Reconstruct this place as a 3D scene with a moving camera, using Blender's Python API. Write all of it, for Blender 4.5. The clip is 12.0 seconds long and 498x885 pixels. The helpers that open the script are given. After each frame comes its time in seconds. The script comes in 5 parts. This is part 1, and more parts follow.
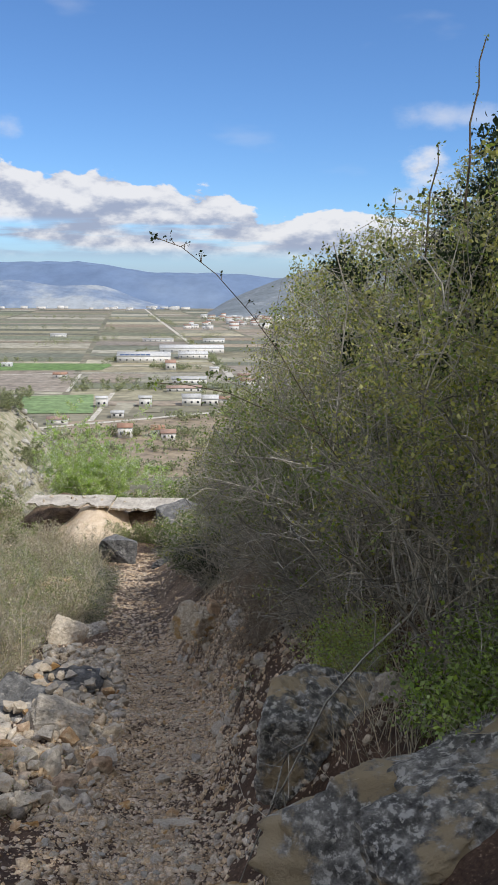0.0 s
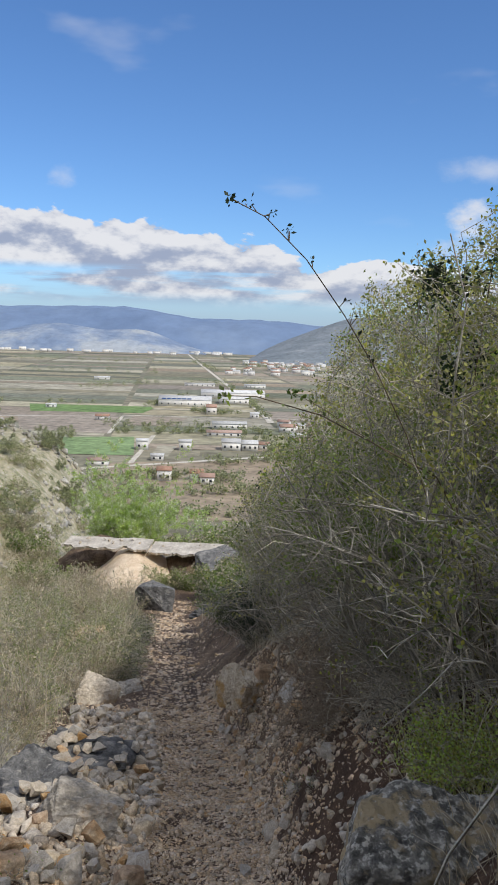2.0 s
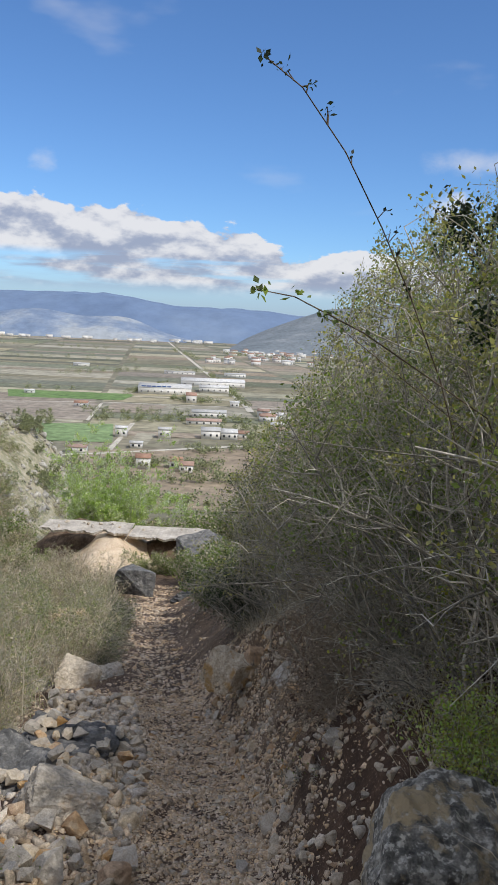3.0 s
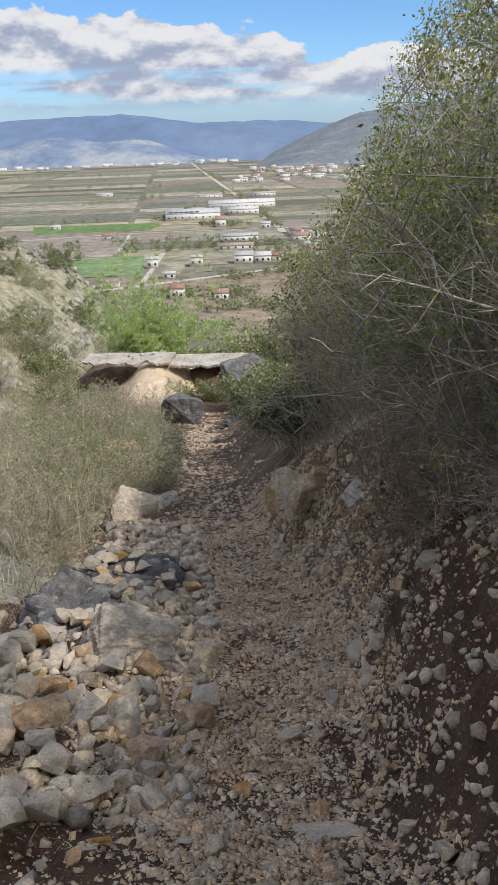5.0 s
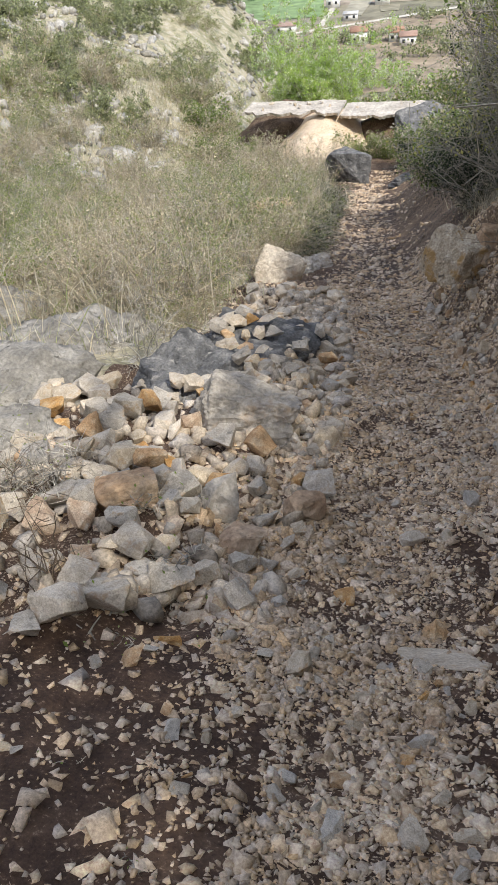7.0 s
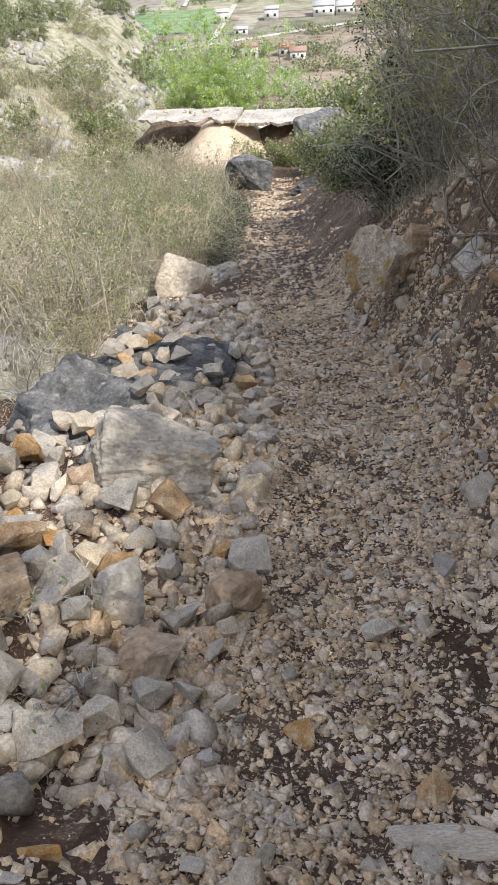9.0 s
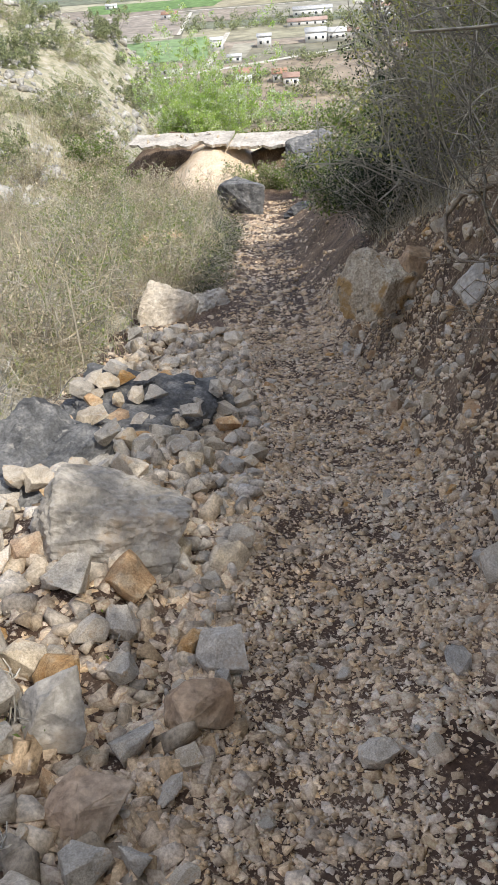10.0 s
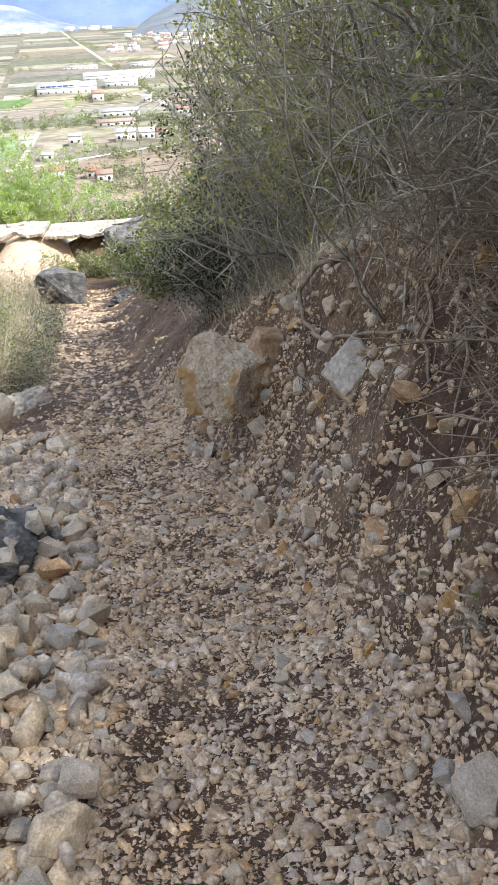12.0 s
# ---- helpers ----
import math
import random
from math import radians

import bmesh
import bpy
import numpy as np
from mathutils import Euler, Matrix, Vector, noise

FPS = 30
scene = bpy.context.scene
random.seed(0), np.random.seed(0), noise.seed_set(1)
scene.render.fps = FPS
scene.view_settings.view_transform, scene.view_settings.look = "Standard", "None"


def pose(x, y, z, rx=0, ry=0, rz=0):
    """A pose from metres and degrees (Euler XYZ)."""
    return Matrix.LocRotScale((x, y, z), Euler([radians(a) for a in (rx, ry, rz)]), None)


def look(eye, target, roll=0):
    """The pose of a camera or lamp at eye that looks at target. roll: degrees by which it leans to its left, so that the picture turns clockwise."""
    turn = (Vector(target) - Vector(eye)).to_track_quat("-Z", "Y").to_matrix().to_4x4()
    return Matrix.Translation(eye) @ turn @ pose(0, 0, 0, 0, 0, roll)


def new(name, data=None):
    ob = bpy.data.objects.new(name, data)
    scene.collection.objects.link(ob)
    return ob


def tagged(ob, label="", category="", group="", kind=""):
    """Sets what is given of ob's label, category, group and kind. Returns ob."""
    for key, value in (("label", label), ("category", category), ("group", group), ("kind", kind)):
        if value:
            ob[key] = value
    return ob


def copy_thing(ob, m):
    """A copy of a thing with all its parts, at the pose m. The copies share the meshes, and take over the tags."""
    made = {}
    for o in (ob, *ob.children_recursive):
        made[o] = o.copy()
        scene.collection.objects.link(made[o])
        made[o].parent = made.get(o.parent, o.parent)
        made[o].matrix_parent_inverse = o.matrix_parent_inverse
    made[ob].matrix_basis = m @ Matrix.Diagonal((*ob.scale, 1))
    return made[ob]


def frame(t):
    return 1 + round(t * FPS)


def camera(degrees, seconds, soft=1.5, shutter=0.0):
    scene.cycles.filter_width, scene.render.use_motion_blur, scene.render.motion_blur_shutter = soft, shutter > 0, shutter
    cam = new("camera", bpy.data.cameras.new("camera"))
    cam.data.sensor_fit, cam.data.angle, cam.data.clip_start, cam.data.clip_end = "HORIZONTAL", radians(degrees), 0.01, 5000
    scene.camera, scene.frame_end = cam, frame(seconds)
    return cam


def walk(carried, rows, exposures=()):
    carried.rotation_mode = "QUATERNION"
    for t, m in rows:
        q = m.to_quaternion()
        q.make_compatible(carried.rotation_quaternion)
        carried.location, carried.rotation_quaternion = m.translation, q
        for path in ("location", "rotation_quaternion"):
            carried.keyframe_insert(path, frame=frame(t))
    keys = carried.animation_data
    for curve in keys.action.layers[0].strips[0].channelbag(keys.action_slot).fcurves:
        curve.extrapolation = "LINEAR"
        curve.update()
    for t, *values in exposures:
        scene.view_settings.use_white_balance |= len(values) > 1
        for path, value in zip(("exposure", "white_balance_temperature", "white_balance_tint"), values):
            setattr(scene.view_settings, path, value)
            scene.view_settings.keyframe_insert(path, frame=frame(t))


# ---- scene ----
cam = camera(34.5, 12.0)
PATH = [
    (0, (0.487, 0.934, 1.855), (0.486, 2.899, 1.483), 0.5),
    (0.5, (0.449, 1.336, 1.767), (0.403, 3.312, 1.46), 1.5),
    (1, (0.349, 1.627, 1.696), (0.242, 3.606, 1.428), 1.0),
    (1.5, (0.24, 1.854, 1.642), (0.148, 3.833, 1.369), 0.4),
    (2, (0.231, 2.119, 1.599), (0.131, 4.099, 1.338), 1.6),
    (2.5, (0.158, 2.363, 1.446), (0.118, 4.344, 1.174), 2.7),
    (2.7, (0.118, 2.479, 1.377), (0.072, 4.459, 1.1), 2.9),
    (4.3, (-0.241, 3.308, 0.999), (-0.267, 5.259, 0.56), -1.6),
    (4.5, (-0.24, 3.396, 0.964), (-0.25, 5.334, 0.471), -1.7),
    (5, (-0.156, 3.536, 0.918), (-0.295, 5.402, 0.213), -2.2),
    (5.5, (-0.186, 3.702, 0.824), (-0.401, 5.428, -0.162), -2.8),
    (6, (-0.243, 4.007, 0.651), (-0.531, 5.602, -0.52), -4.9),
    (6.5, (-0.134, 4.216, 0.516), (-0.614, 5.751, -0.672), -6.4),
    (7, (-0.041, 4.391, 0.404), (-0.565, 5.923, -0.77), -6.3),
    (7.2, (-0.054, 4.468, 0.33), (-0.55, 6.003, -0.853), -7.1),
    (8.8, (-0.286, 5.244, -0.041), (-0.614, 6.829, -1.215), -4.2),
    (9, (-0.312, 5.347, -0.055), (-0.621, 6.942, -1.222), -4.4),
    (9.5, (-0.309, 5.63, -0.16), (-0.582, 7.245, -1.308), -4.9),
    (10, (-0.3, 5.938, -0.268), (-0.61, 7.564, -1.39), -5.2),
    (10.5, (-0.385, 6.256, -0.395), (-0.656, 7.901, -1.499), -4.3),
    (11, (-0.363, 6.506, -0.483), (-0.515, 8.183, -1.562), -4.2),
    (11.5, (-0.315, 6.785, -0.562), (-0.3, 8.501, -1.589), -3.7),
    (12, (-0.432, 7.057, -0.699), (-0.34, 8.804, -1.668), -3.0),
]
EXPOSURES = [(0, -0.18, 6500, 10), (2.7, -0.26, 6480, 10), (4.5, -0.24, 6550, 10), (5, -0.22, 6600, 10), (5.5, -0.12, 6650, 10), (6, 0.33, 6580, 10), (6.5, 0.44, 6540, 10), (7, 0.30, 6540, 10), (7.2, 0.30, 6540, 10), (8.8, 0.40, 6510, 10), (9.5, 0.48, 6490, 10), (10, 0.40, 6500, 10), (11, 0.48, 6510, 10), (11.5, 0.60, 6530, 10), (12, 0.80, 6580, 10)]
walk(cam, [(t, look(eye, target, roll)) for t, eye, target, roll in PATH], EXPOSURES)

# ---- world, sun ----
SUN_EL, SUN_AZ = 50.0, 130.0          # degrees; azimuth clockwise from +y
world = bpy.data.worlds.new("sky")
scene.world = world
world.use_nodes = True
wn, wl = world.node_tree.nodes, world.node_tree.links
wn.clear()


def wmath(op, a, b=None, c=None):
    n = wn.new("ShaderNodeMath")
    n.operation = op
    for i, v in enumerate((a, b, c)):
        if v is None:
            continue
        if isinstance(v, (int, float)):
            n.inputs[i].default_value = v
        else:
            wl.new(v, n.inputs[i])
    return n.outputs[0]


def wstep(v, lo, hi):
    n = wn.new("ShaderNodeMapRange")
    n.interpolation_type = "SMOOTHSTEP"
    wl.new(v, n.inputs[0])
    n.inputs[1].default_value, n.inputs[2].default_value = lo, hi
    return n.outputs[0]


def wnoise(x, y, z, scale, detail, rough=0.55):
    c = wn.new("ShaderNodeCombineXYZ")
    for i, v in enumerate((x, y, z)):
        if isinstance(v, (int, float)):
            c.inputs[i].default_value = v
        else:
            wl.new(v, c.inputs[i])
    n = wn.new("ShaderNodeTexNoise")
    n.inputs["Scale"].default_value, n.inputs["Detail"].default_value = scale, detail
    n.inputs["Roughness"].default_value = rough
    wl.new(c.outputs[0], n.inputs["Vector"])
    return n.outputs[0]


sky = wn.new("ShaderNodeTexSky")
sky.sky_type, sky.sun_disc = "NISHITA", False
sky.sun_elevation, sky.sun_rotation = radians(SUN_EL), radians(SUN_AZ)
sky.altitude, sky.air_density, sky.dust_density, sky.ozone_density = 400, 1.0, 0.05, 4.0
coords = wn.new("ShaderNodeTexCoord")
sep = wn.new("ShaderNodeSeparateXYZ")
wl.new(coords.outputs["Generated"], sep.inputs[0])
ahead = wmath("MAXIMUM", wmath("ABSOLUTE", sep.outputs[1]), 0.25)
az = wmath("DIVIDE", sep.outputs[0], ahead)
el = sep.outputs[2]
# a bank of cumulus low over the valley, flat below and heaped above
heap = wnoise(wmath("MULTIPLY", az, 17.0), wmath("MULTIPLY", el, 34.0), 3.1, 1.0, 7.0, 0.55)
crest = wnoise(wmath("MULTIPLY", az, 5.0), 0.0, 7.7, 1.0, 3.0, 0.5)
top = wmath("MULTIPLY_ADD", crest, 0.12, wmath("MULTIPLY_ADD", az, -0.10, 0.048))
rel = wmath("SUBTRACT", top, el)
upper = wstep(wmath("MULTIPLY_ADD", wmath("SUBTRACT", heap, 0.5), 0.085, rel), -0.001, 0.005)
lower = wstep(el, 0.030, 0.055)
gaps = wstep(wnoise(wmath("MULTIPLY", az, 4.0), wmath("MULTIPLY", el, 38.0), 9.2, 1.0, 5.0), 0.36, 0.52)
bank = wmath("MULTIPLY", upper, wmath("MULTIPLY", lower, wmath("MAXIMUM", gaps, wstep(el, 0.07, 0.085))))
# thin separate wisps higher up
wisp_n = wnoise(wmath("MULTIPLY", az, 5.5), wmath("MULTIPLY", el, 16.0), 21.4, 1.0, 4.0, 0.5)
wisp = wmath("MULTIPLY", wmath("MULTIPLY", wstep(wisp_n, 0.60, 0.80), 0.22), wstep(el, 0.10, 0.16))


def single_cloud(az0, el0, wide, tall, fluff, most):
    """One separate cloud with a ragged edge at the given bearing and height."""
    dx = wmath("DIVIDE", wmath("SUBTRACT", az, az0), wide)
    dy = wmath("DIVIDE", wmath("SUBTRACT", el, el0), tall)
    inside = wmath("SUBTRACT", 1.0, wmath("ADD", wmath("MULTIPLY", dx, dx), wmath("MULTIPLY", dy, dy)))
    n = wnoise(wmath("MULTIPLY", az, 26.0), wmath("MULTIPLY", el, 45.0), 31.0 + az0 * 9, 1.0, 6.0, 0.55)
    return wmath("MULTIPLY", wstep(wmath("MULTIPLY_ADD", wmath("SUBTRACT", n, 0.5), fluff, inside), 0.0, 1.5), most)


lone = wmath("MAXIMUM", wmath("MAXIMUM", single_cloud(0.208, 0.140, 0.040, 0.026, 4.0, 0.75), single_cloud(0.225, 0.108, 0.07, 0.022, 4.0, 0.6)), wmath("MAXIMUM", single_cloud(0.235, 0.196, 0.085, 0.018, 2.0, 0.5), single_cloud(-0.29, 0.178, 0.022, 0.016, 3.0, 0.35)))
# broken cloud overhead and behind, unseen, added to brighten and whiten the fill light
over_n = wnoise(wmath("MULTIPLY", sep.outputs[0], 2.2), wmath("MULTIPLY", sep.outputs[1], 2.2), wmath("MULTIPLY", el, 2.2), 1.6, 5.0, 0.55)
aloft = wmath("MAXIMUM", wstep(el, 0.42, 0.62), wstep(sep.outputs[1], -0.05, -0.35))
over = wmath("MULTIPLY", wmath("MULTIPLY", wstep(over_n, 0.34, 0.52), aloft), 0.72)
cover = wmath("MINIMUM", wmath("ADD", wmath("MAXIMUM", wmath("ADD", wmath("MULTIPLY", bank, 0.95), wisp), lone), over), 1.0)
shade_n = wnoise(wmath("MULTIPLY", az, 17.0), wmath("MULTIPLY_ADD", el, 34.0, 0.4), 3.1, 1.0, 7.0, 0.55)
lit = wstep(wmath("MULTIPLY_ADD", wmath("SUBTRACT", heap, shade_n), 3.2, wmath("MULTIPLY", rel, -6.5)), -0.75, 0.22)
cloud_col = wn.new("ShaderNodeMix")
cloud_col.data_type = "RGBA"
wl.new(lit, cloud_col.inputs[0])
cloud_col.inputs[6].default_value = (2.9, 3.3, 4.4, 1)
cloud_col.inputs[7].default_value = (6.7, 6.7, 6.9, 1)
mixed = wn.new("ShaderNodeMix")
mixed.data_type = "RGBA"
wl.new(cover, mixed.inputs[0])
tint = wn.new("ShaderNodeMix")
tint.data_type, tint.blend_type = "RGBA", "MULTIPLY"
tint.inputs[0].default_value = 1.0
wl.new(sky.outputs[0], tint.inputs[6])
tint.inputs[7].default_value = (0.68, 0.90, 1.15, 1)
hazy = wn.new("ShaderNodeMix")
hazy.data_type = "RGBA"
wl.new(wmath("MULTIPLY", wstep(el, 0.09, 0.0), 0.9), hazy.inputs[0])
wl.new(tint.outputs[2], hazy.inputs[6])
hazy.inputs[7].default_value = (3.1, 4.1, 5.3, 1)
wl.new(hazy.outputs[2], mixed.inputs[6])
wl.new(cloud_col.outputs[2], mixed.inputs[7])
back = wn.new("ShaderNodeBackground")
back.inputs[1].default_value = 0.142
wl.new(mixed.outputs[2], back.inputs[0])
wout = wn.new("ShaderNodeOutputWorld")
wl.new(back.outputs[0], wout.inputs[0])

sun = new("sun", bpy.data.lights.new("sun", "SUN"))
sun.data.energy, sun.data.angle, sun.data.color = 3.7, radians(0.6), (1.0, 0.95, 0.87)
sun_way = Vector((math.sin(radians(SUN_AZ)) * math.cos(radians(SUN_EL)), math.cos(radians(SUN_AZ)) * math.cos(radians(SUN_EL)), math.sin(radians(SUN_EL))))
sun.matrix_world = look(sun_way * 60, (0, 0, 0))

# ---- materials ----


def ramp_node(nt, fac, stops):
    n = nt.nodes.new("ShaderNodeValToRGB")
    while len(n.color_ramp.elements) < len(stops):
        n.color_ramp.elements.new(0.5)
    for e, (p, c) in zip(n.color_ramp.elements, stops):
        e.position, e.color = p, (*c, 1)
    nt.links.new(fac, n.inputs[0])
    return n.outputs[0]


def noise_node(nt, vec, scale, detail=5.0, rough=0.6, kind="ShaderNodeTexNoise"):
    n = nt.nodes.new(kind)
    n.inputs["Scale"].default_value = scale
    if kind == "ShaderNodeTexNoise":
        n.inputs["Detail"].default_value, n.inputs["Roughness"].default_value = detail, rough
    nt.links.new(vec, n.inputs["Vector"])
    return n.outputs[0]


def mix_node(nt, fac, a, b, blend="MIX"):
    n = nt.nodes.new("ShaderNodeMix")
    n.data_type, n.blend_type = "RGBA", blend
    for i, v in ((0, fac), (6, a), (7, b)):
        if isinstance(v, (int, float)):
            n.inputs[i].default_value = v
        elif isinstance(v, tuple):
            n.inputs[i].default_value = (*v, 1)
        else:
            nt.links.new(v, n.inputs[i])
    return n.outputs[2]


def surface(name, stops, scale=6.0, fine=60.0, rough=0.9, bump=0.4, dist=0.01, vary="none", spread=0.35, speck=None, stain=None, leaf=False, metal=0.0, grit=0.6):
    """A procedural surface: coarse tone over a colour ramp, fine grain, relief. vary: object or island."""
    m = bpy.data.materials.new(name)
    m.use_nodes = True
    nt = m.node_tree
    b = nt.nodes["Principled BSDF"]
    tc = nt.nodes.new("ShaderNodeTexCoord")
    vec = tc.outputs["Object"]
    coarse = noise_node(nt, vec, scale, 5.0, 0.62)
    col = ramp_node(nt, coarse, stops)
    grain = noise_node(nt, vec, fine, 4.0, 0.7)
    col = mix_node(nt, grit, col, ramp_node(nt, grain, [(0.32, (0.18, 0.18, 0.18)), (0.68, (0.84, 0.84, 0.84))]), "OVERLAY")
    if speck:
        s_scale, lo, hi, s_col = speck
        sp = ramp_node(nt, noise_node(nt, vec, s_scale, 6.0, 0.65), [(lo, (0, 0, 0)), (hi, (1, 1, 1))])
        col = mix_node(nt, sp, col, s_col)
    if stain:
        s_scale, lo, hi, s_col = stain
        far = nt.nodes.new("ShaderNodeVectorMath")
        far.operation = "ADD"
        nt.links.new(vec, far.inputs[0])
        far.inputs[1].default_value = (13.7, 5.1, 8.3)
        st = ramp_node(nt, noise_node(nt, far.outputs[0], s_scale, 6.0, 0.65), [(lo, (0, 0, 0)), (hi, (1, 1, 1))])
        col = mix_node(nt, st, col, s_col)
    if vary != "none":
        r = nt.nodes.new("ShaderNodeObjectInfo").outputs["Random"] if vary == "object" else nt.nodes.new("ShaderNodeNewGeometry").outputs["Random Per Island"]
        hsv = nt.nodes.new("ShaderNodeHueSaturation")
        val = nt.nodes.new("ShaderNodeMapRange")
        nt.links.new(r, val.inputs[0])
        val.inputs[3].default_value, val.inputs[4].default_value = 1 - spread, 1 + spread
        nt.links.new(val.outputs[0], hsv.inputs["Value"])
        wob = nt.nodes.new("ShaderNodeMath")
        wob.operation = "FRACT"
        mul = nt.nodes.new("ShaderNodeMath")
        mul.operation = "MULTIPLY"
        nt.links.new(r, mul.inputs[0])
        mul.inputs[1].default_value = 7.31
        nt.links.new(mul.outputs[0], wob.inputs[0])
        sat = nt.nodes.new("ShaderNodeMapRange")
        nt.links.new(wob.outputs[0], sat.inputs[0])
        sat.inputs[3].default_value, sat.inputs[4].default_value = (0.72, 1.22) if not leaf else (0.75, 1.2)
        nt.links.new(sat.outputs[0], hsv.inputs["Saturation"])
        nt.links.new(col, hsv.inputs["Color"])
        col = hsv.outputs[0]
    nt.links.new(col, b.inputs["Base Color"])
    b.inputs["Roughness"].default_value, b.inputs["Metallic"].default_value = rough, metal
    b.inputs["Specular IOR Level"].default_value = 0.25
    if bump:
        bp = nt.nodes.new("ShaderNodeBump")
        bp.inputs["Strength"].default_value, bp.inputs["Distance"].default_value = bump, dist
        nt.links.new(noise_node(nt, vec, fine * 0.6, 6.0, 0.7), bp.inputs["Height"])
        nt.links.new(bp.outputs[0], b.inputs["Normal"])
    if leaf:
        tr = nt.nodes.new("ShaderNodeBsdfTranslucent")
        nt.links.new(col, tr.inputs[0])
        mx = nt.nodes.new("ShaderNodeMixShader")
        mx.inputs[0].default_value = 0.5
        nt.links.new(b.outputs[0], mx.inputs[1])
        nt.links.new(tr.outputs[0], mx.inputs[2])
        nt.links.new(mx.outputs[0], nt.nodes["Material Output"].inputs[0])
    return m


M_SOIL = surface("trampled_soil", [(0.3, (0.044, 0.027, 0.019)), (0.5, (0.080, 0.050, 0.034)), (0.72, (0.16, 0.110, 0.077))], 2.2, 55, bump=0.9, dist=0.008, speck=(75, 0.55, 0.62, (0.42, 0.335, 0.25)))
# dark tone holds both damp soil and the shade lying on it
M_DARKSOIL = surface("damp_soil_with_painted_shade", [(0.3, (0.042, 0.026, 0.018)), (0.55, (0.082, 0.050, 0.034)), (0.8, (0.155, 0.100, 0.066))], 5.0, 60, bump=0.9, dist=0.01, speck=(60, 0.6, 0.68, (0.30, 0.22, 0.155)))
M_BANK = surface("earth_bank", [(0.3, (0.052, 0.034, 0.024)), (0.5, (0.105, 0.070, 0.047)), (0.75, (0.23, 0.162, 0.108))], 2.6, 40, bump=0.9, dist=0.01, speck=(45, 0.54, 0.62, (0.38, 0.29, 0.20)))
M_SLOPE = surface("dry_grass_slope", [(0.25, (0.15, 0.16, 0.085)), (0.40, (0.25, 0.245, 0.15)), (0.56, (0.42, 0.375, 0.265)), (0.72, (0.50, 0.45, 0.35))], 1.9, 16, bump=0.9, dist=0.04, speck=(4.5, 0.57, 0.63, (0.54, 0.51, 0.45)))
M_PLAIN = surface("valley_soil", [(0.3, (0.13, 0.135, 0.09)), (0.5, (0.20, 0.19, 0.135)), (0.7, (0.29, 0.26, 0.19))], 0.006, 0.05, bump=0)
M_FIELD = surface("tilled_fields", [(0.35, (0.26, 0.25, 0.175)), (0.65, (0.36, 0.325, 0.24))], 0.004, 0.06, bump=0, vary="island", spread=0.34)
M_CROP = surface("green_crop", [(0.3, (0.150, 0.162, 0.115)), (0.7, (0.20, 0.208, 0.150))], 0.01, 0.1, bump=0, vary="island", spread=0.3)
M_MEADOW = surface("bright_meadow", [(0.3, (0.14, 0.23, 0.075)), (0.7, (0.20, 0.30, 0.11))], 0.01, 0.1, bump=0, vary="island", spread=0.2)
M_BROWN = surface("bare_brown_field", [(0.3, (0.265, 0.222, 0.172)), (0.7, (0.345, 0.295, 0.232))], 0.01, 0.1, bump=0, vary="island", spread=0.14)
M_TRACK = surface("pale_dirt_road", [(0.3, (0.50, 0.47, 0.40)), (0.7, (0.62, 0.58, 0.50))], 0.02, 0.3, bump=0)
M_LIME = surface("grey_limestone", [(0.28, (0.28, 0.25, 0.208)), (0.5, (0.42, 0.382, 0.325)), (0.72, (0.54, 0.498, 0.44))], 2.6, 26, bump=0.8, dist=0.006, vary="object", spread=0.16, speck=(2.4, 0.56, 0.68, (0.40, 0.29, 0.175)), stain=(5.0, 0.58, 0.70, (0.20, 0.185, 0.16)), grit=0.5)
M_WHITE = surface("pale_limestone", [(0.28, (0.36, 0.295, 0.215)), (0.5, (0.50, 0.435, 0.345)), (0.72, (0.60, 0.545, 0.465))], 2.6, 26, bump=0.8, dist=0.006, vary="object", spread=0.12, speck=(2.2, 0.55, 0.68, (0.44, 0.30, 0.17)), stain=(5.0, 0.60, 0.72, (0.27, 0.225, 0.17)), grit=0.5)
M_CRUST = surface("rough_hillside_limestone", [(0.28, (0.22, 0.205, 0.175)), (0.5, (0.37, 0.35, 0.305)), (0.72, (0.52, 0.495, 0.445))], 1.6, 9, bump=0.9, dist=0.03, vary="island", spread=0.22)
M_OCHRE = surface("ochre_stained_stone", [(0.3, (0.33, 0.185, 0.09)), (0.5, (0.46, 0.31, 0.175)), (0.7, (0.56, 0.46, 0.33))], 2.6, 24, bump=0.9, dist=0.005, vary="object", spread=0.15)
M_CREAM = surface("cream_rock_with_ochre_stain", [(0.3, (0.34, 0.27, 0.19)), (0.5, (0.53, 0.46, 0.36)), (0.7, (0.64, 0.59, 0.50))], 7.0, 50, bump=1.0, dist=0.015, speck=(3.6, 0.50, 0.58, (0.40, 0.265, 0.125)), stain=(13.0, 0.58, 0.66, (0.13, 0.11, 0.085)))
M_OUTCROP = surface("weathered_pale_outcrop", [(0.3, (0.16, 0.15, 0.132)), (0.5, (0.275, 0.26, 0.23)), (0.7, (0.42, 0.398, 0.357))], 4.0, 40, bump=1.0, dist=0.02, speck=(9, 0.58, 0.66, (0.15, 0.14, 0.12)), grit=0.45)
M_DARK = surface("dark_weathered_limestone", [(0.32, (0.065, 0.066, 0.068)), (0.5, (0.145, 0.145, 0.145)), (0.68, (0.27, 0.265, 0.255))], 6.0, 55, bump=1.0, dist=0.014, speck=(11, 0.60, 0.68, (0.34, 0.325, 0.30)))
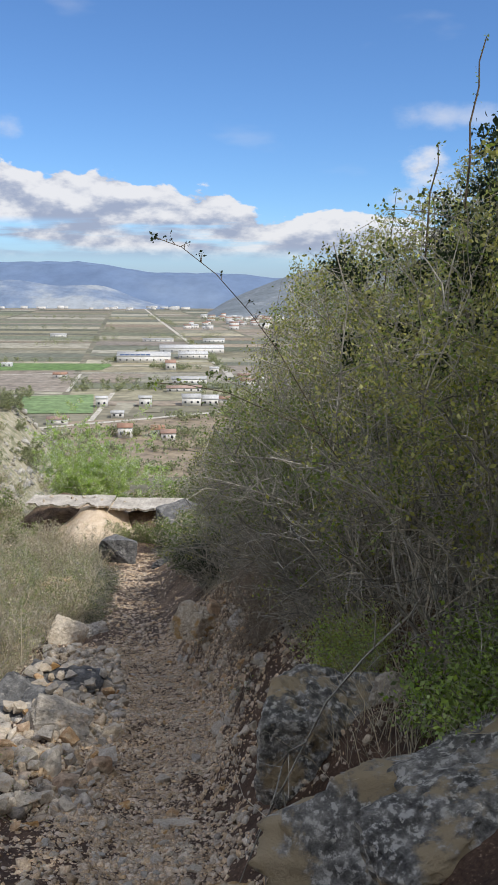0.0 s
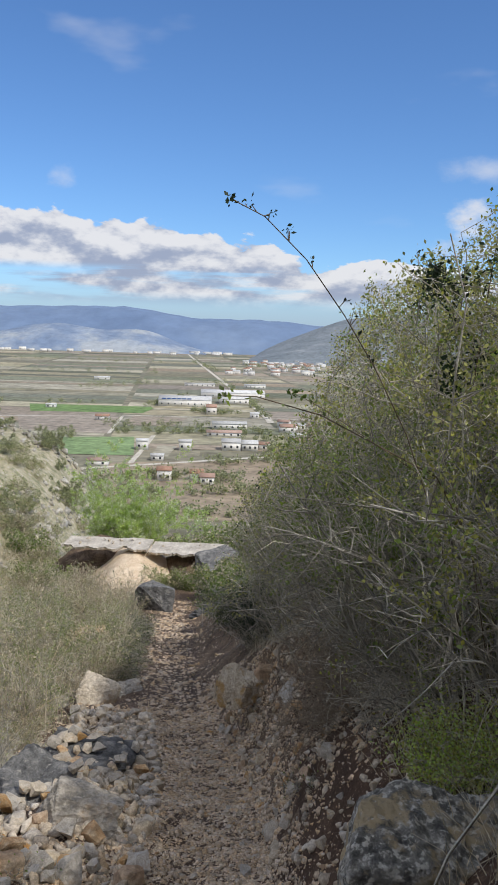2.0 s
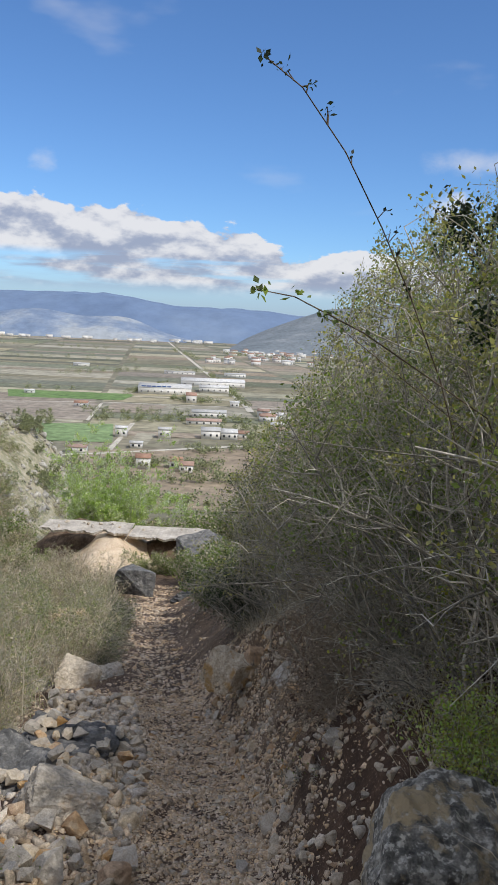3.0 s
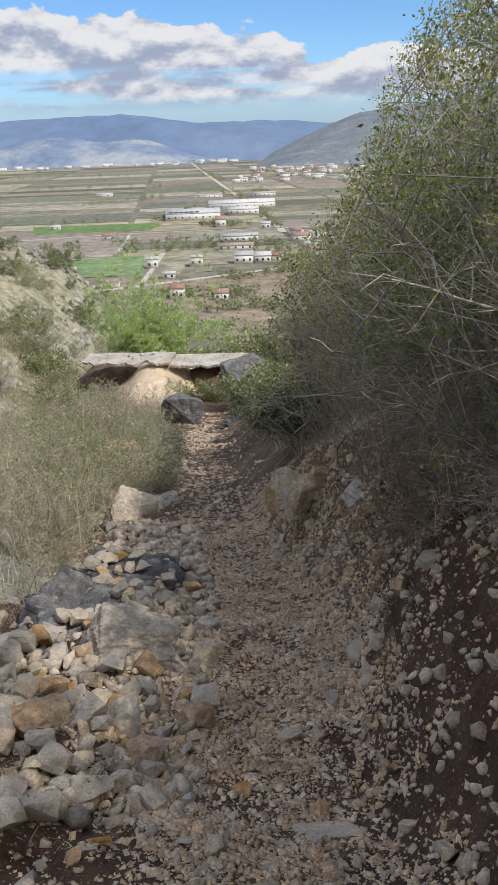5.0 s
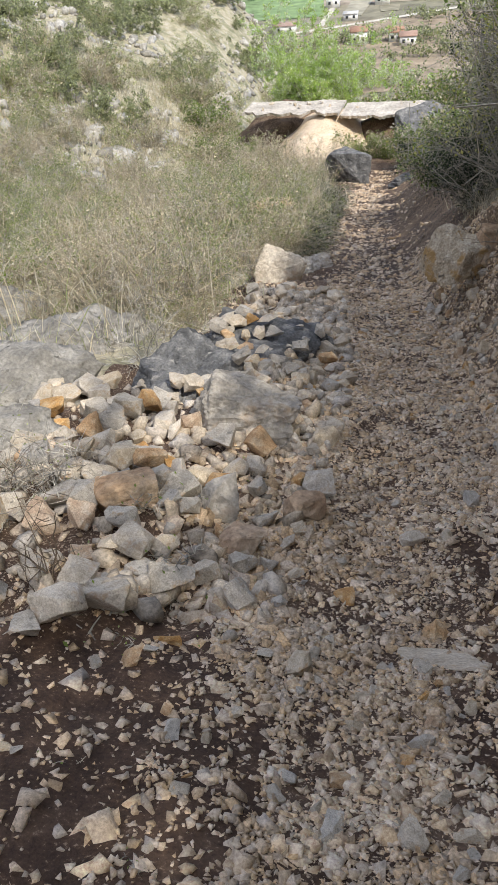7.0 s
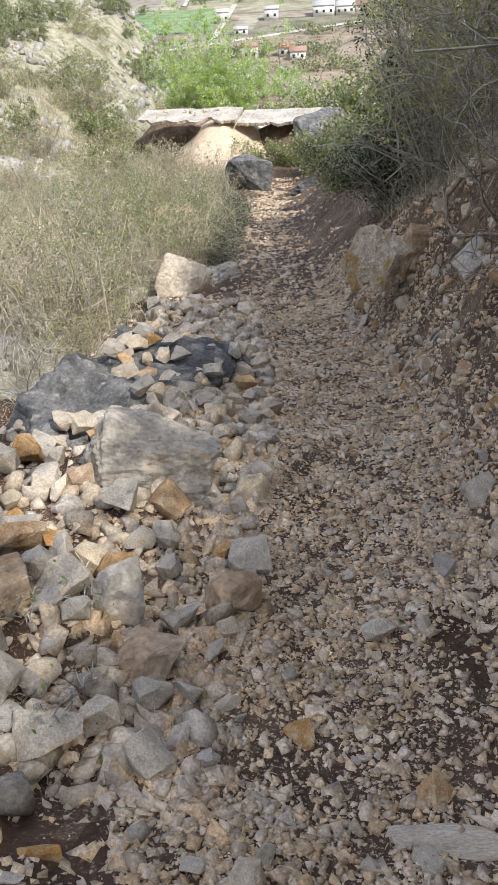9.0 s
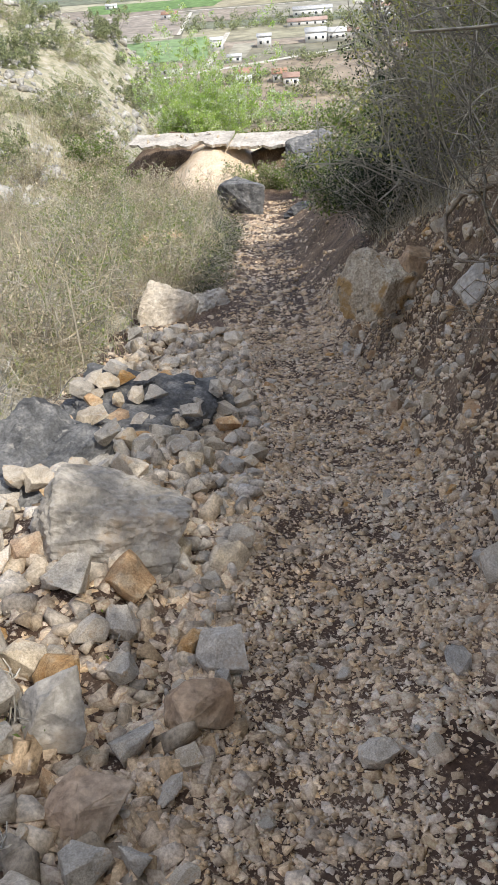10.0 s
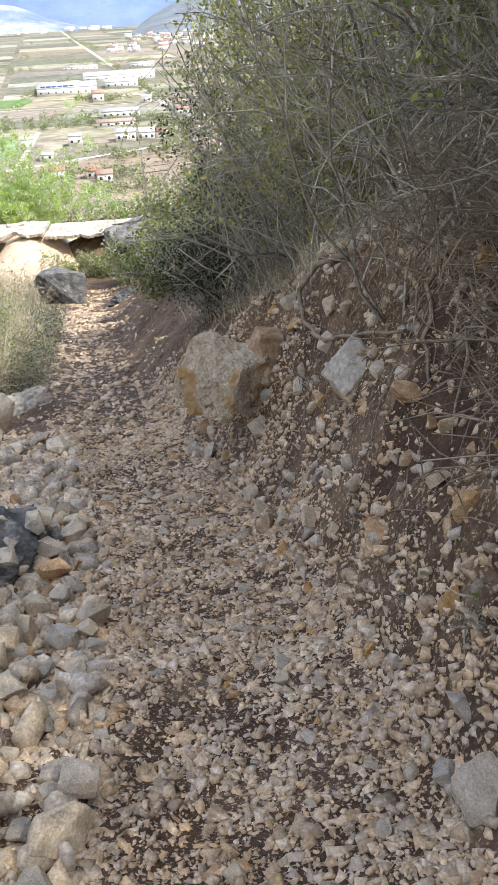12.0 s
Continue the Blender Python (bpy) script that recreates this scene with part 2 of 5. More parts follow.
M_LICHEN = surface("lichened_grey_limestone", [(0.34, (0.075, 0.074, 0.070)), (0.47, (0.20, 0.195, 0.18)), (0.62, (0.42, 0.405, 0.37))], 12.0, 90, bump=1.0, dist=0.02, speck=(24, 0.53, 0.60, (0.62, 0.605, 0.56)), stain=(3.0, 0.51, 0.58, (0.44, 0.355, 0.23)), grit=0.45)
M_GRAVEL = surface("crushed_limestone_gravel", [(0.3, (0.44, 0.325, 0.215)), (0.55, (0.58, 0.455, 0.325)), (0.8, (0.68, 0.57, 0.435))], 3.0, 90, bump=0.9, dist=0.002, vary="island", spread=0.30)
M_CONCRETE = surface("weathered_concrete", [(0.3, (0.36, 0.325, 0.275)), (0.55, (0.52, 0.475, 0.41)), (0.75, (0.64, 0.60, 0.53))], 1.4, 14, bump=0.9, dist=0.012, speck=(2.5, 0.60, 0.70, (0.28, 0.245, 0.20)))
M_CUT = surface("fresh_cut_earth", [(0.3, (0.52, 0.39, 0.26)), (0.6, (0.70, 0.57, 0.42)), (0.8, (0.78, 0.69, 0.55))], 1.8, 22, bump=0.9, dist=0.015)
M_STEM = surface("grey_brown_twigs", [(0.3, (0.27, 0.248, 0.205)), (0.6, (0.44, 0.412, 0.355)), (0.8, (0.60, 0.572, 0.51))], 3.0, 40, bump=0, vary="island", spread=0.5)
M_ROOT = surface("weathered_root_bark", [(0.3, (0.18, 0.145, 0.11)), (0.7, (0.36, 0.30, 0.23))], 9.0, 70, bump=0.9, dist=0.004)
M_CANE = surface("brown_bramble_cane", [(0.3, (0.10, 0.075, 0.055)), (0.7, (0.20, 0.155, 0.11))], 8.0, 60, bump=0)
M_STRAW = surface("dry_straw_stems", [(0.3, (0.50, 0.435, 0.305)), (0.7, (0.70, 0.63, 0.49))], 2.0, 20, bump=0, vary="island", spread=0.35, leaf=True)
M_GRASS = surface("green_grass_blades", [(0.3, (0.26, 0.30, 0.125)), (0.7, (0.40, 0.43, 0.20))], 2.0, 20, bump=0, vary="island", spread=0.35, leaf=True)
M_LEAF_OLIVE = surface("olive_young_leaves", [(0.3, (0.33, 0.335, 0.10)), (0.7, (0.51, 0.50, 0.19))], 0.9, 12, rough=0.6, bump=0, vary="island", spread=0.4, leaf=True)
M_LEAF_GREEN = surface("mid_green_leaves", [(0.3, (0.16, 0.23, 0.06)), (0.7, (0.30, 0.37, 0.11))], 0.9, 12, rough=0.55, bump=0, vary="island", spread=0.4, leaf=True)
# evergreen colour, and painted shade on the shrubs beside the path
M_LEAF_DARK = surface("dark_evergreen_and_shade_leaves", [(0.3, (0.018, 0.032, 0.016)), (0.7, (0.045, 0.07, 0.032))], 1.2, 12, rough=0.5, bump=0, vary="island", spread=0.35, leaf=True)
M_LEAF_BRIGHT = surface("bright_spring_leaves", [(0.3, (0.38, 0.54, 0.11)), (0.7, (0.57, 0.70, 0.26))], 0.7, 8, rough=0.55, bump=0, vary="island", spread=0.3, leaf=True)
# whitish leaves paint the light highlights on the green bush
M_LEAF_HIGHLIGHT = surface("highlight_pale_leaves", [(0.3, (0.62, 0.68, 0.42)), (0.7, (0.76, 0.79, 0.60))], 0.7, 8, rough=0.55, bump=0, vary="island", spread=0.2, leaf=True)
M_SCRUB = surface("scrub_foliage", [(0.3, (0.25, 0.28, 0.14)), (0.7, (0.41, 0.43, 0.24))], 0.7, 6, rough=0.7, bump=0, vary="island", spread=0.4, leaf=True)
M_RENDER = surface("white_rendered_wall", [(0.3, (0.70, 0.68, 0.63)), (0.7, (0.82, 0.80, 0.76))], 0.2, 3, bump=0, vary="object", spread=0.1)
M_ROOF_GREY = surface("grey_roof_sheet", [(0.3, (0.45, 0.45, 0.44)), (0.7, (0.62, 0.62, 0.61))], 0.2, 2, bump=0, vary="object", spread=0.2)
M_ROOF_RED = surface("red_clay_roof", [(0.3, (0.30, 0.18, 0.135)), (0.7, (0.40, 0.27, 0.205))], 0.4, 4, bump=0, vary="object", spread=0.2)
M_PANEL = surface("blue_solar_panel", [(0.3, (0.03, 0.06, 0.16)), (0.7, (0.05, 0.09, 0.22))], 0.3, 3, rough=0.25, bump=0)
M_GLASS = surface("dark_window_pane", [(0.3, (0.03, 0.035, 0.04)), (0.7, (0.06, 0.065, 0.07))], 0.5, 4, rough=0.15, bump=0)
# mountain colours hold the blue, pale haze of distance
M_FAR = surface("haze_blue_far_mountain", [(0.3, (0.135, 0.20, 0.325)), (0.55, (0.165, 0.235, 0.36)), (0.72, (0.20, 0.27, 0.385))], 0.0016, 0.01, bump=0, grit=0.15)
M_HILL = surface("haze_pale_far_foothill", [(0.40, (0.175, 0.235, 0.34)), (0.5, (0.25, 0.305, 0.39)), (0.6, (0.35, 0.385, 0.42))], 0.0045, 0.03, bump=0, grit=0.22)
M_CRAG = surface("haze_grey_rocky_mountain", [(0.3, (0.15, 0.18, 0.20)), (0.55, (0.21, 0.24, 0.265)), (0.75, (0.29, 0.315, 0.33))], 0.008, 0.06, bump=0, grit=0.35)
M_TWIG = surface("pale_tan_dry_twigs", [(0.3, (0.33, 0.28, 0.20)), (0.6, (0.48, 0.42, 0.315)), (0.8, (0.60, 0.54, 0.43))], 3.0, 40, bump=0, vary="island", spread=0.4)

# ---- shape of the land ----
PATH_Y = [-6, 0.9, 4.2, 5.3, 6.5, 7.6, 9.2, 10.8, 12.7, 15, 20, 28, 33, 40]
PATH_Z = [3.2, 0.2, -1.2, -1.65, -2.2, -2.47, -2.88, -3.35, -3.88, -4.5, -5.75, -7.65, -8.3, -9.3]
PATH_X = [0.6, 0.35, -0.15, -0.25, -0.36, -0.38, -0.47, -0.7, -1.1, -1.6, -2.4, -3.5, -3.4, -3.0]
BANK_Y = [-6, 2, 5, 9, 11, 12.5, 14, 18, 26, 34]
BANK_H = [0.5, 0.5, 0.75, 1.4, 1.6, 1.4, 0.95, 0.7, 0.35, 0.1]


def smooth(a, b, v):
    t = np.clip((v - a) / (b - a), 0, 1)
    return t * t * (3 - 2 * t)


def lattice(ix, iy, seed):
    v = np.sin(ix * 127.1 + iy * 311.7 + seed * 74.7) * 43758.5453
    return v - np.floor(v)


def value_noise(x, y, seed=0):
    ix, iy = np.floor(x), np.floor(y)
    fx, fy = x - ix, y - iy
    fx, fy = fx * fx * (3 - 2 * fx), fy * fy * (3 - 2 * fy)
    a, b = lattice(ix, iy, seed), lattice(ix + 1, iy, seed)
    c, d = lattice(ix, iy + 1, seed), lattice(ix + 1, iy + 1, seed)
    return (a * (1 - fx) + b * fx) * (1 - fy) + (c * (1 - fx) + d * fx) * fy - 0.5


def land(x, y):
    """Height of the ground sheet at arrays x, y."""
    x, y = np.asarray(x, float), np.asarray(y, float)
    g = np.interp(y, PATH_Y, PATH_Z)
    g = g + np.where(y < -6, -0.42 * (y + 6), 0)
    c = np.interp(y, PATH_Y, PATH_X)
    u = x - (c + 0.48)
    v = (c - 0.48) - x
    h = np.interp(y, BANK_Y, BANK_H)
    jag = 1 + 0.5 * value_noise(x * 0.9, y * 1.1, 3)
    up = h * smooth(0, 1, u / (0.95 * jag)) + 0.42 * np.maximum(u - 0.7, 0) * np.exp(-np.maximum(u, 0) / 60.0)
    down = -0.06 * np.minimum(np.maximum(v, 0), 6) * smooth(4, 9, y) + 0.10 * smooth(0.1, 0.6, v) * smooth(5.5, 7, y) * smooth(15, 12, y)
    rise = np.maximum(v - 7.5 - 0.06 * np.maximum(20 - y, 0), 0)
    left = 0.56 * rise * np.exp(-rise / 45.0)
    z = g + np.where(u > 0, up, 0) + np.where(v > 0, down + left, 0)
    beyond = np.maximum(y - 40, 0)
    brow = np.maximum(y - 62, 0)
    side = smooth(4, 14, v)
    z = z - 0.44 * beyond * (1 - side) - (0.05 * beyond + 0.5 * brow) * side
    dip = -0.05 * np.exp(-((x - c) / 0.3) ** 2)
    z = z + dip * (y < 32)
    near = np.clip(1 - (y - 45) / 40, 0, 1)
    off = np.clip(np.maximum(u, v) / 0.5, 0, 1)
    z = z + near * ((0.03 + 0.10 * off) * value_noise(x * 1.7, y * 1.7, 1) + (0.035 + 0.07 * off) * value_noise(x * 4.3, y * 4.3, 2) + 0.03 * value_noise(x * 11, y * 11, 5))
    z = z + smooth(5, 18, v) * smooth(220, 90, y) * (1.5 * value_noise(x * 0.16, y * 0.16, 8) + 0.8 * value_noise(x * 0.5, y * 0.5, 9))
    return np.maximum(z, -90.0)


def land1(x, y):
    return float(land(np.array([x]), np.array([y]))[0])


def part(name, data, material, parent=None, label="", smooth_shade=True):
    """One mesh object, from (verts, faces), a bmesh or a mesh, under a thing."""
    if isinstance(data, bmesh.types.BMesh):
        me = bpy.data.meshes.new(name)
        data.to_mesh(me)
        data.free()
    elif isinstance(data, tuple):
        verts, faces = np.asarray(data[0], np.float32), np.asarray(data[1], np.int32)
        me = bpy.data.meshes.new(name)
        n, k = faces.shape
        me.vertices.add(len(verts))
        me.vertices.foreach_set("co", verts.ravel())
        me.loops.add(n * k)
        me.loops.foreach_set("vertex_index", faces.ravel())
        me.polygons.add(n)
        me.polygons.foreach_set("loop_start", np.arange(0, n * k, k, dtype=np.int32))
        me.update(calc_edges=True)
        me.validate()
    else:
        me = data
    if material is not None and not me.materials:
        me.materials.append(material)
    if smooth_shade and len(me.polygons):
        me.polygons.foreach_set("use_smooth", np.ones(len(me.polygons), bool))
    ob = new(name, me)
    if parent is not None:
        ob.parent = parent
    if label:
        ob["label"] = label
    return ob


def graded(lo, hi, step, far_lo, far_hi, grow):
    mid = list(np.arange(lo, hi + step / 2, step))
    s, p, after = step, mid[-1], []
    while p < far_hi:
        s *= grow
        p += s
        after.append(min(p, far_hi))
    s, p, before = step, mid[0], []
    while p > far_lo:
        s *= grow
        p -= s
        before.append(max(p, far_lo))
    return np.array(before[::-1] + mid + after)


gx = graded(-2.6, 1.6, 0.07, -4600, 4600, 1.075)
gy = graded(3.8, 13.0, 0.08, -400, 4900, 1.05)
XX, YY = np.meshgrid(gx, gy)
ZZ = land(XX, YY)
nx, ny = len(gx), len(gy)
idx = np.arange(nx * ny).reshape(ny, nx)
quads = np.stack([idx[:-1, :-1], idx[:-1, 1:], idx[1:, 1:], idx[1:, :-1]], -1).reshape(-1, 4)
ground = part("ground", (np.stack([XX, YY, ZZ], -1).reshape(-1, 3), quads), M_SOIL)
for m in (M_DARKSOIL, M_BANK, M_SLOPE, M_PLAIN):
    ground.data.materials.append(m)
cx, cy = XX[:-1, :-1].ravel(), YY[:-1, :-1].ravel()
cz = ZZ[:-1, :-1].ravel()
wob = 0.5 * value_noise(cx * 2.3, cy * 2.3, 11) + 0.3 * value_noise(cx * 7, cy * 7, 12)
cc = np.interp(cy, PATH_Y, PATH_X)
slot = np.zeros(len(cx), np.int32)
uu, vv = cx - cc - 0.48, cc - 0.48 - cx
slot[(uu + 0.25 * wob > 0.08)] = 2
slot[(uu > 2.2) | (vv + wob > 1.5 + 1.3 * smooth(10.5, 9.0, cy))] = 3
patch = ((cx + 1.35) / 0.95) ** 2 + ((cy - 5.3) / 1.15) ** 2
slot[(patch + 0.9 * wob < 1.0) & (cx < -0.55)] = 1
# bank foot takes the dark soil too, partly as painted shade
slot[(uu + 0.4 * wob > -0.12) & (uu < 1.3) & (cy < 7.6 + 2.0 * wob)] = 1
slot[(uu + 0.5 * wob > 0.3) & (uu < 1.6) & (cy < 10.2 + wob)] = 1
slot[cz < -80] = 4
ground.data.polygons.foreach_set("material_index", slot)
tagged(ground, "stony tan hillside path falling to a wide valley plain", "ground", kind="structure")

# ---- stones ----


def rock_mesh(name, seed, level=2, cuts=9, rough=0.10, sx=1.0, sy=1.0, sz=1.0):
    """A broken, faceted stone about one unit across, its base a little under the origin."""
    rng = random.Random(seed)
    bm = bmesh.new()
    bmesh.ops.create_icosphere(bm, subdivisions=level, radius=0.62)
    planes = []
    for _ in range(cuts):
        n = Vector((rng.gauss(0, 1), rng.gauss(0, 1), rng.gauss(0, 1))).normalized()
        planes.append((n, rng.uniform(0.30, 0.46)))
    shift = Vector((seed * 3.7, seed * 1.3, seed * 2.1))
    for v in bm.verts:
        for n, d in planes:
            e = v.co.dot(n) - d
            if e > 0:
                v.co -= n * e * 0.985
        k = noise.noise(v.co * 2.2 + shift) * rough + noise.noise(v.co * 6.0 + shift) * rough * 0.45
        if level > 3:
            k += (0.5 - abs(noise.noise(v.co * 4.5 + shift))) * rough * 0.9 - 0.3 * rough
            k += (0.3 - abs(noise.noise(v.co * 11.0 + shift))) * rough * 0.8 + (0.3 - abs(noise.noise(v.co * 25.0 + shift))) * rough * 0.4
        v.co += v.co.normalized() * k
    for v in bm.verts:
        v.co = Vector((v.co.x * sx, v.co.y * sy, v.co.z * sz))
    me = bpy.data.meshes.new(name)
    bm.to_mesh(me)
    bm.free()
    return me


def chip_mesh(name, seed, fine=True):
    """An angular broken stone: the hull of a few points, its edges slightly worn."""
    rng = random.Random(seed)
    bm = bmesh.new()
    for _ in range(rng.randint(10, 15)):
        p = Vector((rng.uniform(-1, 1), rng.uniform(-1, 1), rng.uniform(-1, 1)))
        m = (abs(p.x) ** 3.6 + abs(p.y) ** 3.6 + abs(p.z) ** 3.6) ** (1 / 3.6)
        p = p / max(m, 0.05) * 0.5 * rng.uniform(0.86, 1.0)
        bm.verts.new((p.x * 1.1, p.y * 0.88, p.z * 0.75))
    hull = bmesh.ops.convex_hull(bm, input=list(bm.verts))
    bmesh.ops.delete(bm, geom=[e for e in hull["geom_interior"] if isinstance(e, bmesh.types.BMVert)], context="VERTS")
    bmesh.ops.dissolve_limit(bm, angle_limit=0.2, verts=list(bm.verts), edges=list(bm.edges))
    if fine:
        bmesh.ops.bevel(bm, geom=list(bm.edges), offset=0.016, segments=1, affect="EDGES")
    bmesh.ops.triangulate(bm, faces=list(bm.faces))
    for limit in ((0.26, 0.15) if fine else ()):
        bmesh.ops.subdivide_edges(bm, edges=[e for e in bm.edges if e.calc_length() > limit], cuts=1)
        bmesh.ops.triangulate(bm, faces=list(bm.faces))
    shift = Vector((seed * 1.7, seed * 0.3, seed * 2.9))
    for v in bm.verts:
        v.co += Vector((noise.noise(v.co * 4 + shift), noise.noise(v.co * 4 - shift), noise.noise(v.co * 4 + shift * 2))) * 0.035
        v.co += v.co.normalized() * noise.noise(v.co * 11 + shift) * (0.018 if fine else 0.0)
    me = bpy.data.meshes.new(name)
    bm.to_mesh(me)
    bm.free()
    return me


def place_rock(name, me, x, y, size, turn=(0, 0, 0), sink=0.25, label="", category="rock", group="", z=None):
    ob = new(name, me)
    zz = land1(x, y) if z is None else z
    s = Vector(size) if not isinstance(size, (int, float)) else Vector((size, size, size))
    ob.matrix_world = Matrix.LocRotScale((x, y, zz + s.z * (0.5 - sink)), Euler([radians(a) for a in turn]), s)
    return tagged(ob, label, category, group)


def big_rock(name, seed, material, x, y, z, size, turn, label, level=6, cuts=13, rough=0.09):
    me = rock_mesh(name, seed, level, cuts, rough)
    me.materials.append(material)
    me.polygons.foreach_set("use_smooth", np.ones(len(me.polygons), bool))
    me.transform(Matrix.Diagonal((*size, 1)))
    ob = new(name, me)
    ob.matrix_world = pose(x, y, z, *turn)
    return tagged(ob, label, "boulder")


def block_rock(seed, material, x, y, z, size, turn, label, corners=20, limit=0.045, rough=0.035):
    """A larger angular block: a worn hull of a few corners with ledges, cracks and pitted faces."""
    rng_ = random.Random(seed)
    bm = bmesh.new()
    for _ in range(corners):
        p = Vector((rng_.uniform(-1, 1), rng_.uniform(-1, 1), rng_.uniform(-1, 1)))
        m = max(abs(p.x), abs(p.y), abs(p.z), 0.05)
        bm.verts.new(p / m * 0.5 * rng_.uniform(0.84, 1.0))
    hull = bmesh.ops.convex_hull(bm, input=list(bm.verts))
    bmesh.ops.delete(bm, geom=[e for e in hull["geom_interior"] if isinstance(e, bmesh.types.BMVert)], context="VERTS")
    bmesh.ops.dissolve_limit(bm, angle_limit=0.25, verts=list(bm.verts), edges=list(bm.edges))
    bmesh.ops.bevel(bm, geom=list(bm.edges), offset=0.02, segments=1, affect="EDGES")
    bmesh.ops.triangulate(bm, faces=list(bm.faces))
    while True:
        long_ = [e for e in bm.edges if e.calc_length() > limit]
        if not long_ or len(bm.verts) > 6000:
            break
        bmesh.ops.subdivide_edges(bm, edges=long_, cuts=1)
        bmesh.ops.triangulate(bm, faces=list(bm.faces))
    shift = Vector((seed * 1.7, seed * 0.3, seed * 2.9))
    for v in bm.verts:
        q = v.co * 1.0
        k = noise.noise(q * 2.5 + shift) * rough * 1.3 + (0.35 - abs(noise.noise(q * 5.0 + shift))) * rough * 1.2
        k += (0.3 - abs(noise.noise(q * 12.0 - shift))) * rough * 0.7 + noise.noise(q * 28.0 + shift) * rough * 0.3
        v.co = q + q.normalized() * k
    me = bpy.data.meshes.new("boulder")
    bm.to_mesh(me)
    bm.free()
    me.materials.append(material)
    me.transform(Matrix.Diagonal((*size, 1)))
    ob = new("boulder", me)
    ob.matrix_world = pose(x, y, z, *turn)
    return tagged(ob, label, "boulder")


# boulders that stand out along the path
big_rock("boulder", 31, M_LICHEN, 2.36, 4.15, -0.74, (2.8, 1.25, 1.1), (6, -3, 6), "large grey lichened limestone boulder beside the path", rough=0.1)
block_rock(56, M_LICHEN, 1.72, 4.35, -0.40, (1.2, 0.8, 0.72), (4, -6, 8), "grey lichened block against the large boulder", 24, 0.035, 0.06)
block_rock(57, M_LICHEN, 1.36, 3.87, -0.37, (0.75, 0.6, 0.42), (4, -8, 15), "rough grey block in front of the large boulder", 24, 0.04, 0.06)
block_rock(132, M_LICHEN, 0.95, 5.8, -1.14, (0.8, 0.85, 0.85), (8, 10, -12), "grey and ochre boulder half sunk in the bank", 24, rough=0.05)
big_rock("boulder", 33, M_WHITE, 1.42, 5.75, -0.72, (0.32, 0.3, 0.32), (0, 0, 40), "small pale boulder beside a grey one")
block_rock(34, M_CREAM, 0.42, 3.9, -0.95, (0.42, 0.45, 0.5), (10, 0, 20), "cream and ochre stone leaning at the path edge")
block_rock(135, M_LIME, -1.5, 8.6, -2.56, (0.78, 0.48, 0.5), (-16, 8, 8), "grey angular limestone block in the stone pile", 16, 0.03, 0.055)
dark_slab = block_rock(136, M_DARK, -1.85, 10.4, -3.3, (1.2, 0.95, 0.6), (4, 10, 10), "dark grey rock lying along the path edge", 34, 0.03, 0.09)
dark_hump = block_rock(137, M_DARK, -2.2, 9.4, -3.0, (0.8, 0.7, 0.68), (6, -8, 60), "dark smooth rock behind the stone pile", 34, 0.035, 0.07)
block_rock(38, M_WHITE, -2.82, 14.4, -4.30, (0.74, 0.62, 0.92), (10, 18, 35), "pale limestone boulder with a pointed top", 12, 0.06)
block_rock(166, M_CREAM, -0.3, 12.2, -3.06, (0.5, 0.56, 0.66), (6, 14, 40), "cream and ochre block jutting from the bank", 24, rough=0.045)
block_rock(161, M_OCHRE, 0.05, 12.25, -2.95, (0.45, 0.45, 0.42), (0, 20, 10), "ochre block beside the cream one", limit=0.07)
big_rock("boulder", 162, M_OUTCROP, -3.2, 8.1, -2.72, (1.2, 0.9, 0.5), (0, 5, 30), "flat pale rock behind the stone pile", level=5)
big_rock("boulder", 163, M_OUTCROP, -4.6, 9.5, -3.12, (2.2, 1.3, 0.75), (4, 0, 10), "broad sunlit limestone outcrop", level=5, rough=0.13)
big_rock("boulder", 164, M_OUTCROP, -5.4, 11.4, -3.6, (1.6, 1.1, 0.9), (0, 0, 50), "pale fissured outcrop at the grass edge", level=5)
block_rock(40, M_DARK, -4.2, 28.3, -7.3, (1.3, 1.1, 1.1), (0, 6, 20), "dark block at the end of the path", limit=0.07)
block_rock(41, M_DARK, -2.4, 32.4, -7.2, (1.7, 1.2, 1.3), (0, 0, 50), "dark shaded boulder beside the slab", limit=0.07)
block_rock(53, M_OCHRE, -1.72, 7.25, -2.16, (0.34, 0.26, 0.24), (10, 0, 40), "orange-brown block among pale loose stones", limit=0.08)
block_rock(54, M_LIME, -1.25, 7.35, -2.27, (0.2, 0.18, 0.24), (14, 8, 30), "upright grey block among loose stones", limit=0.08)
block_rock(55, M_OCHRE, -1.05, 7.1, -2.3, (0.24, 0.2, 0.2), (0, 10, 60), "ochre block in the stone pile", limit=0.1)
big_rock("boulder", 42, M_OUTCROP, -3.9, 10.6, -3.38, (2.0, 1.2, 0.6), (3, 4, 15), "flat pale limestone outcrop in dry grass", rough=0.13)
big_rock("boulder", 43, M_OUTCROP, -3.4, 9.0, -2.92, (1.5, 1.0, 0.55), (0, 3, -10), "low pale limestone outcrop beside the stones", rough=0.13)
big_rock("boulder", 44, M_LIME, -2.55, 15.2, -4.6, (0.8, 0.6, 0.5), (0, 0, 70), "grey stone behind a pale boulder")
big_rock("boulder", 45, M_OCHRE, -4.6, 20.3, -5.75, (1.3, 0.9, 0.8), (0, 0, 20), "rounded tan boulder among dry stalks", level=4)
big_rock("boulder", 46, M_DARK, -2.0, 26.2, -7.1, (1.5, 0.8, 0.55), (0, 0, 5), "dark low rock on the gravel path")
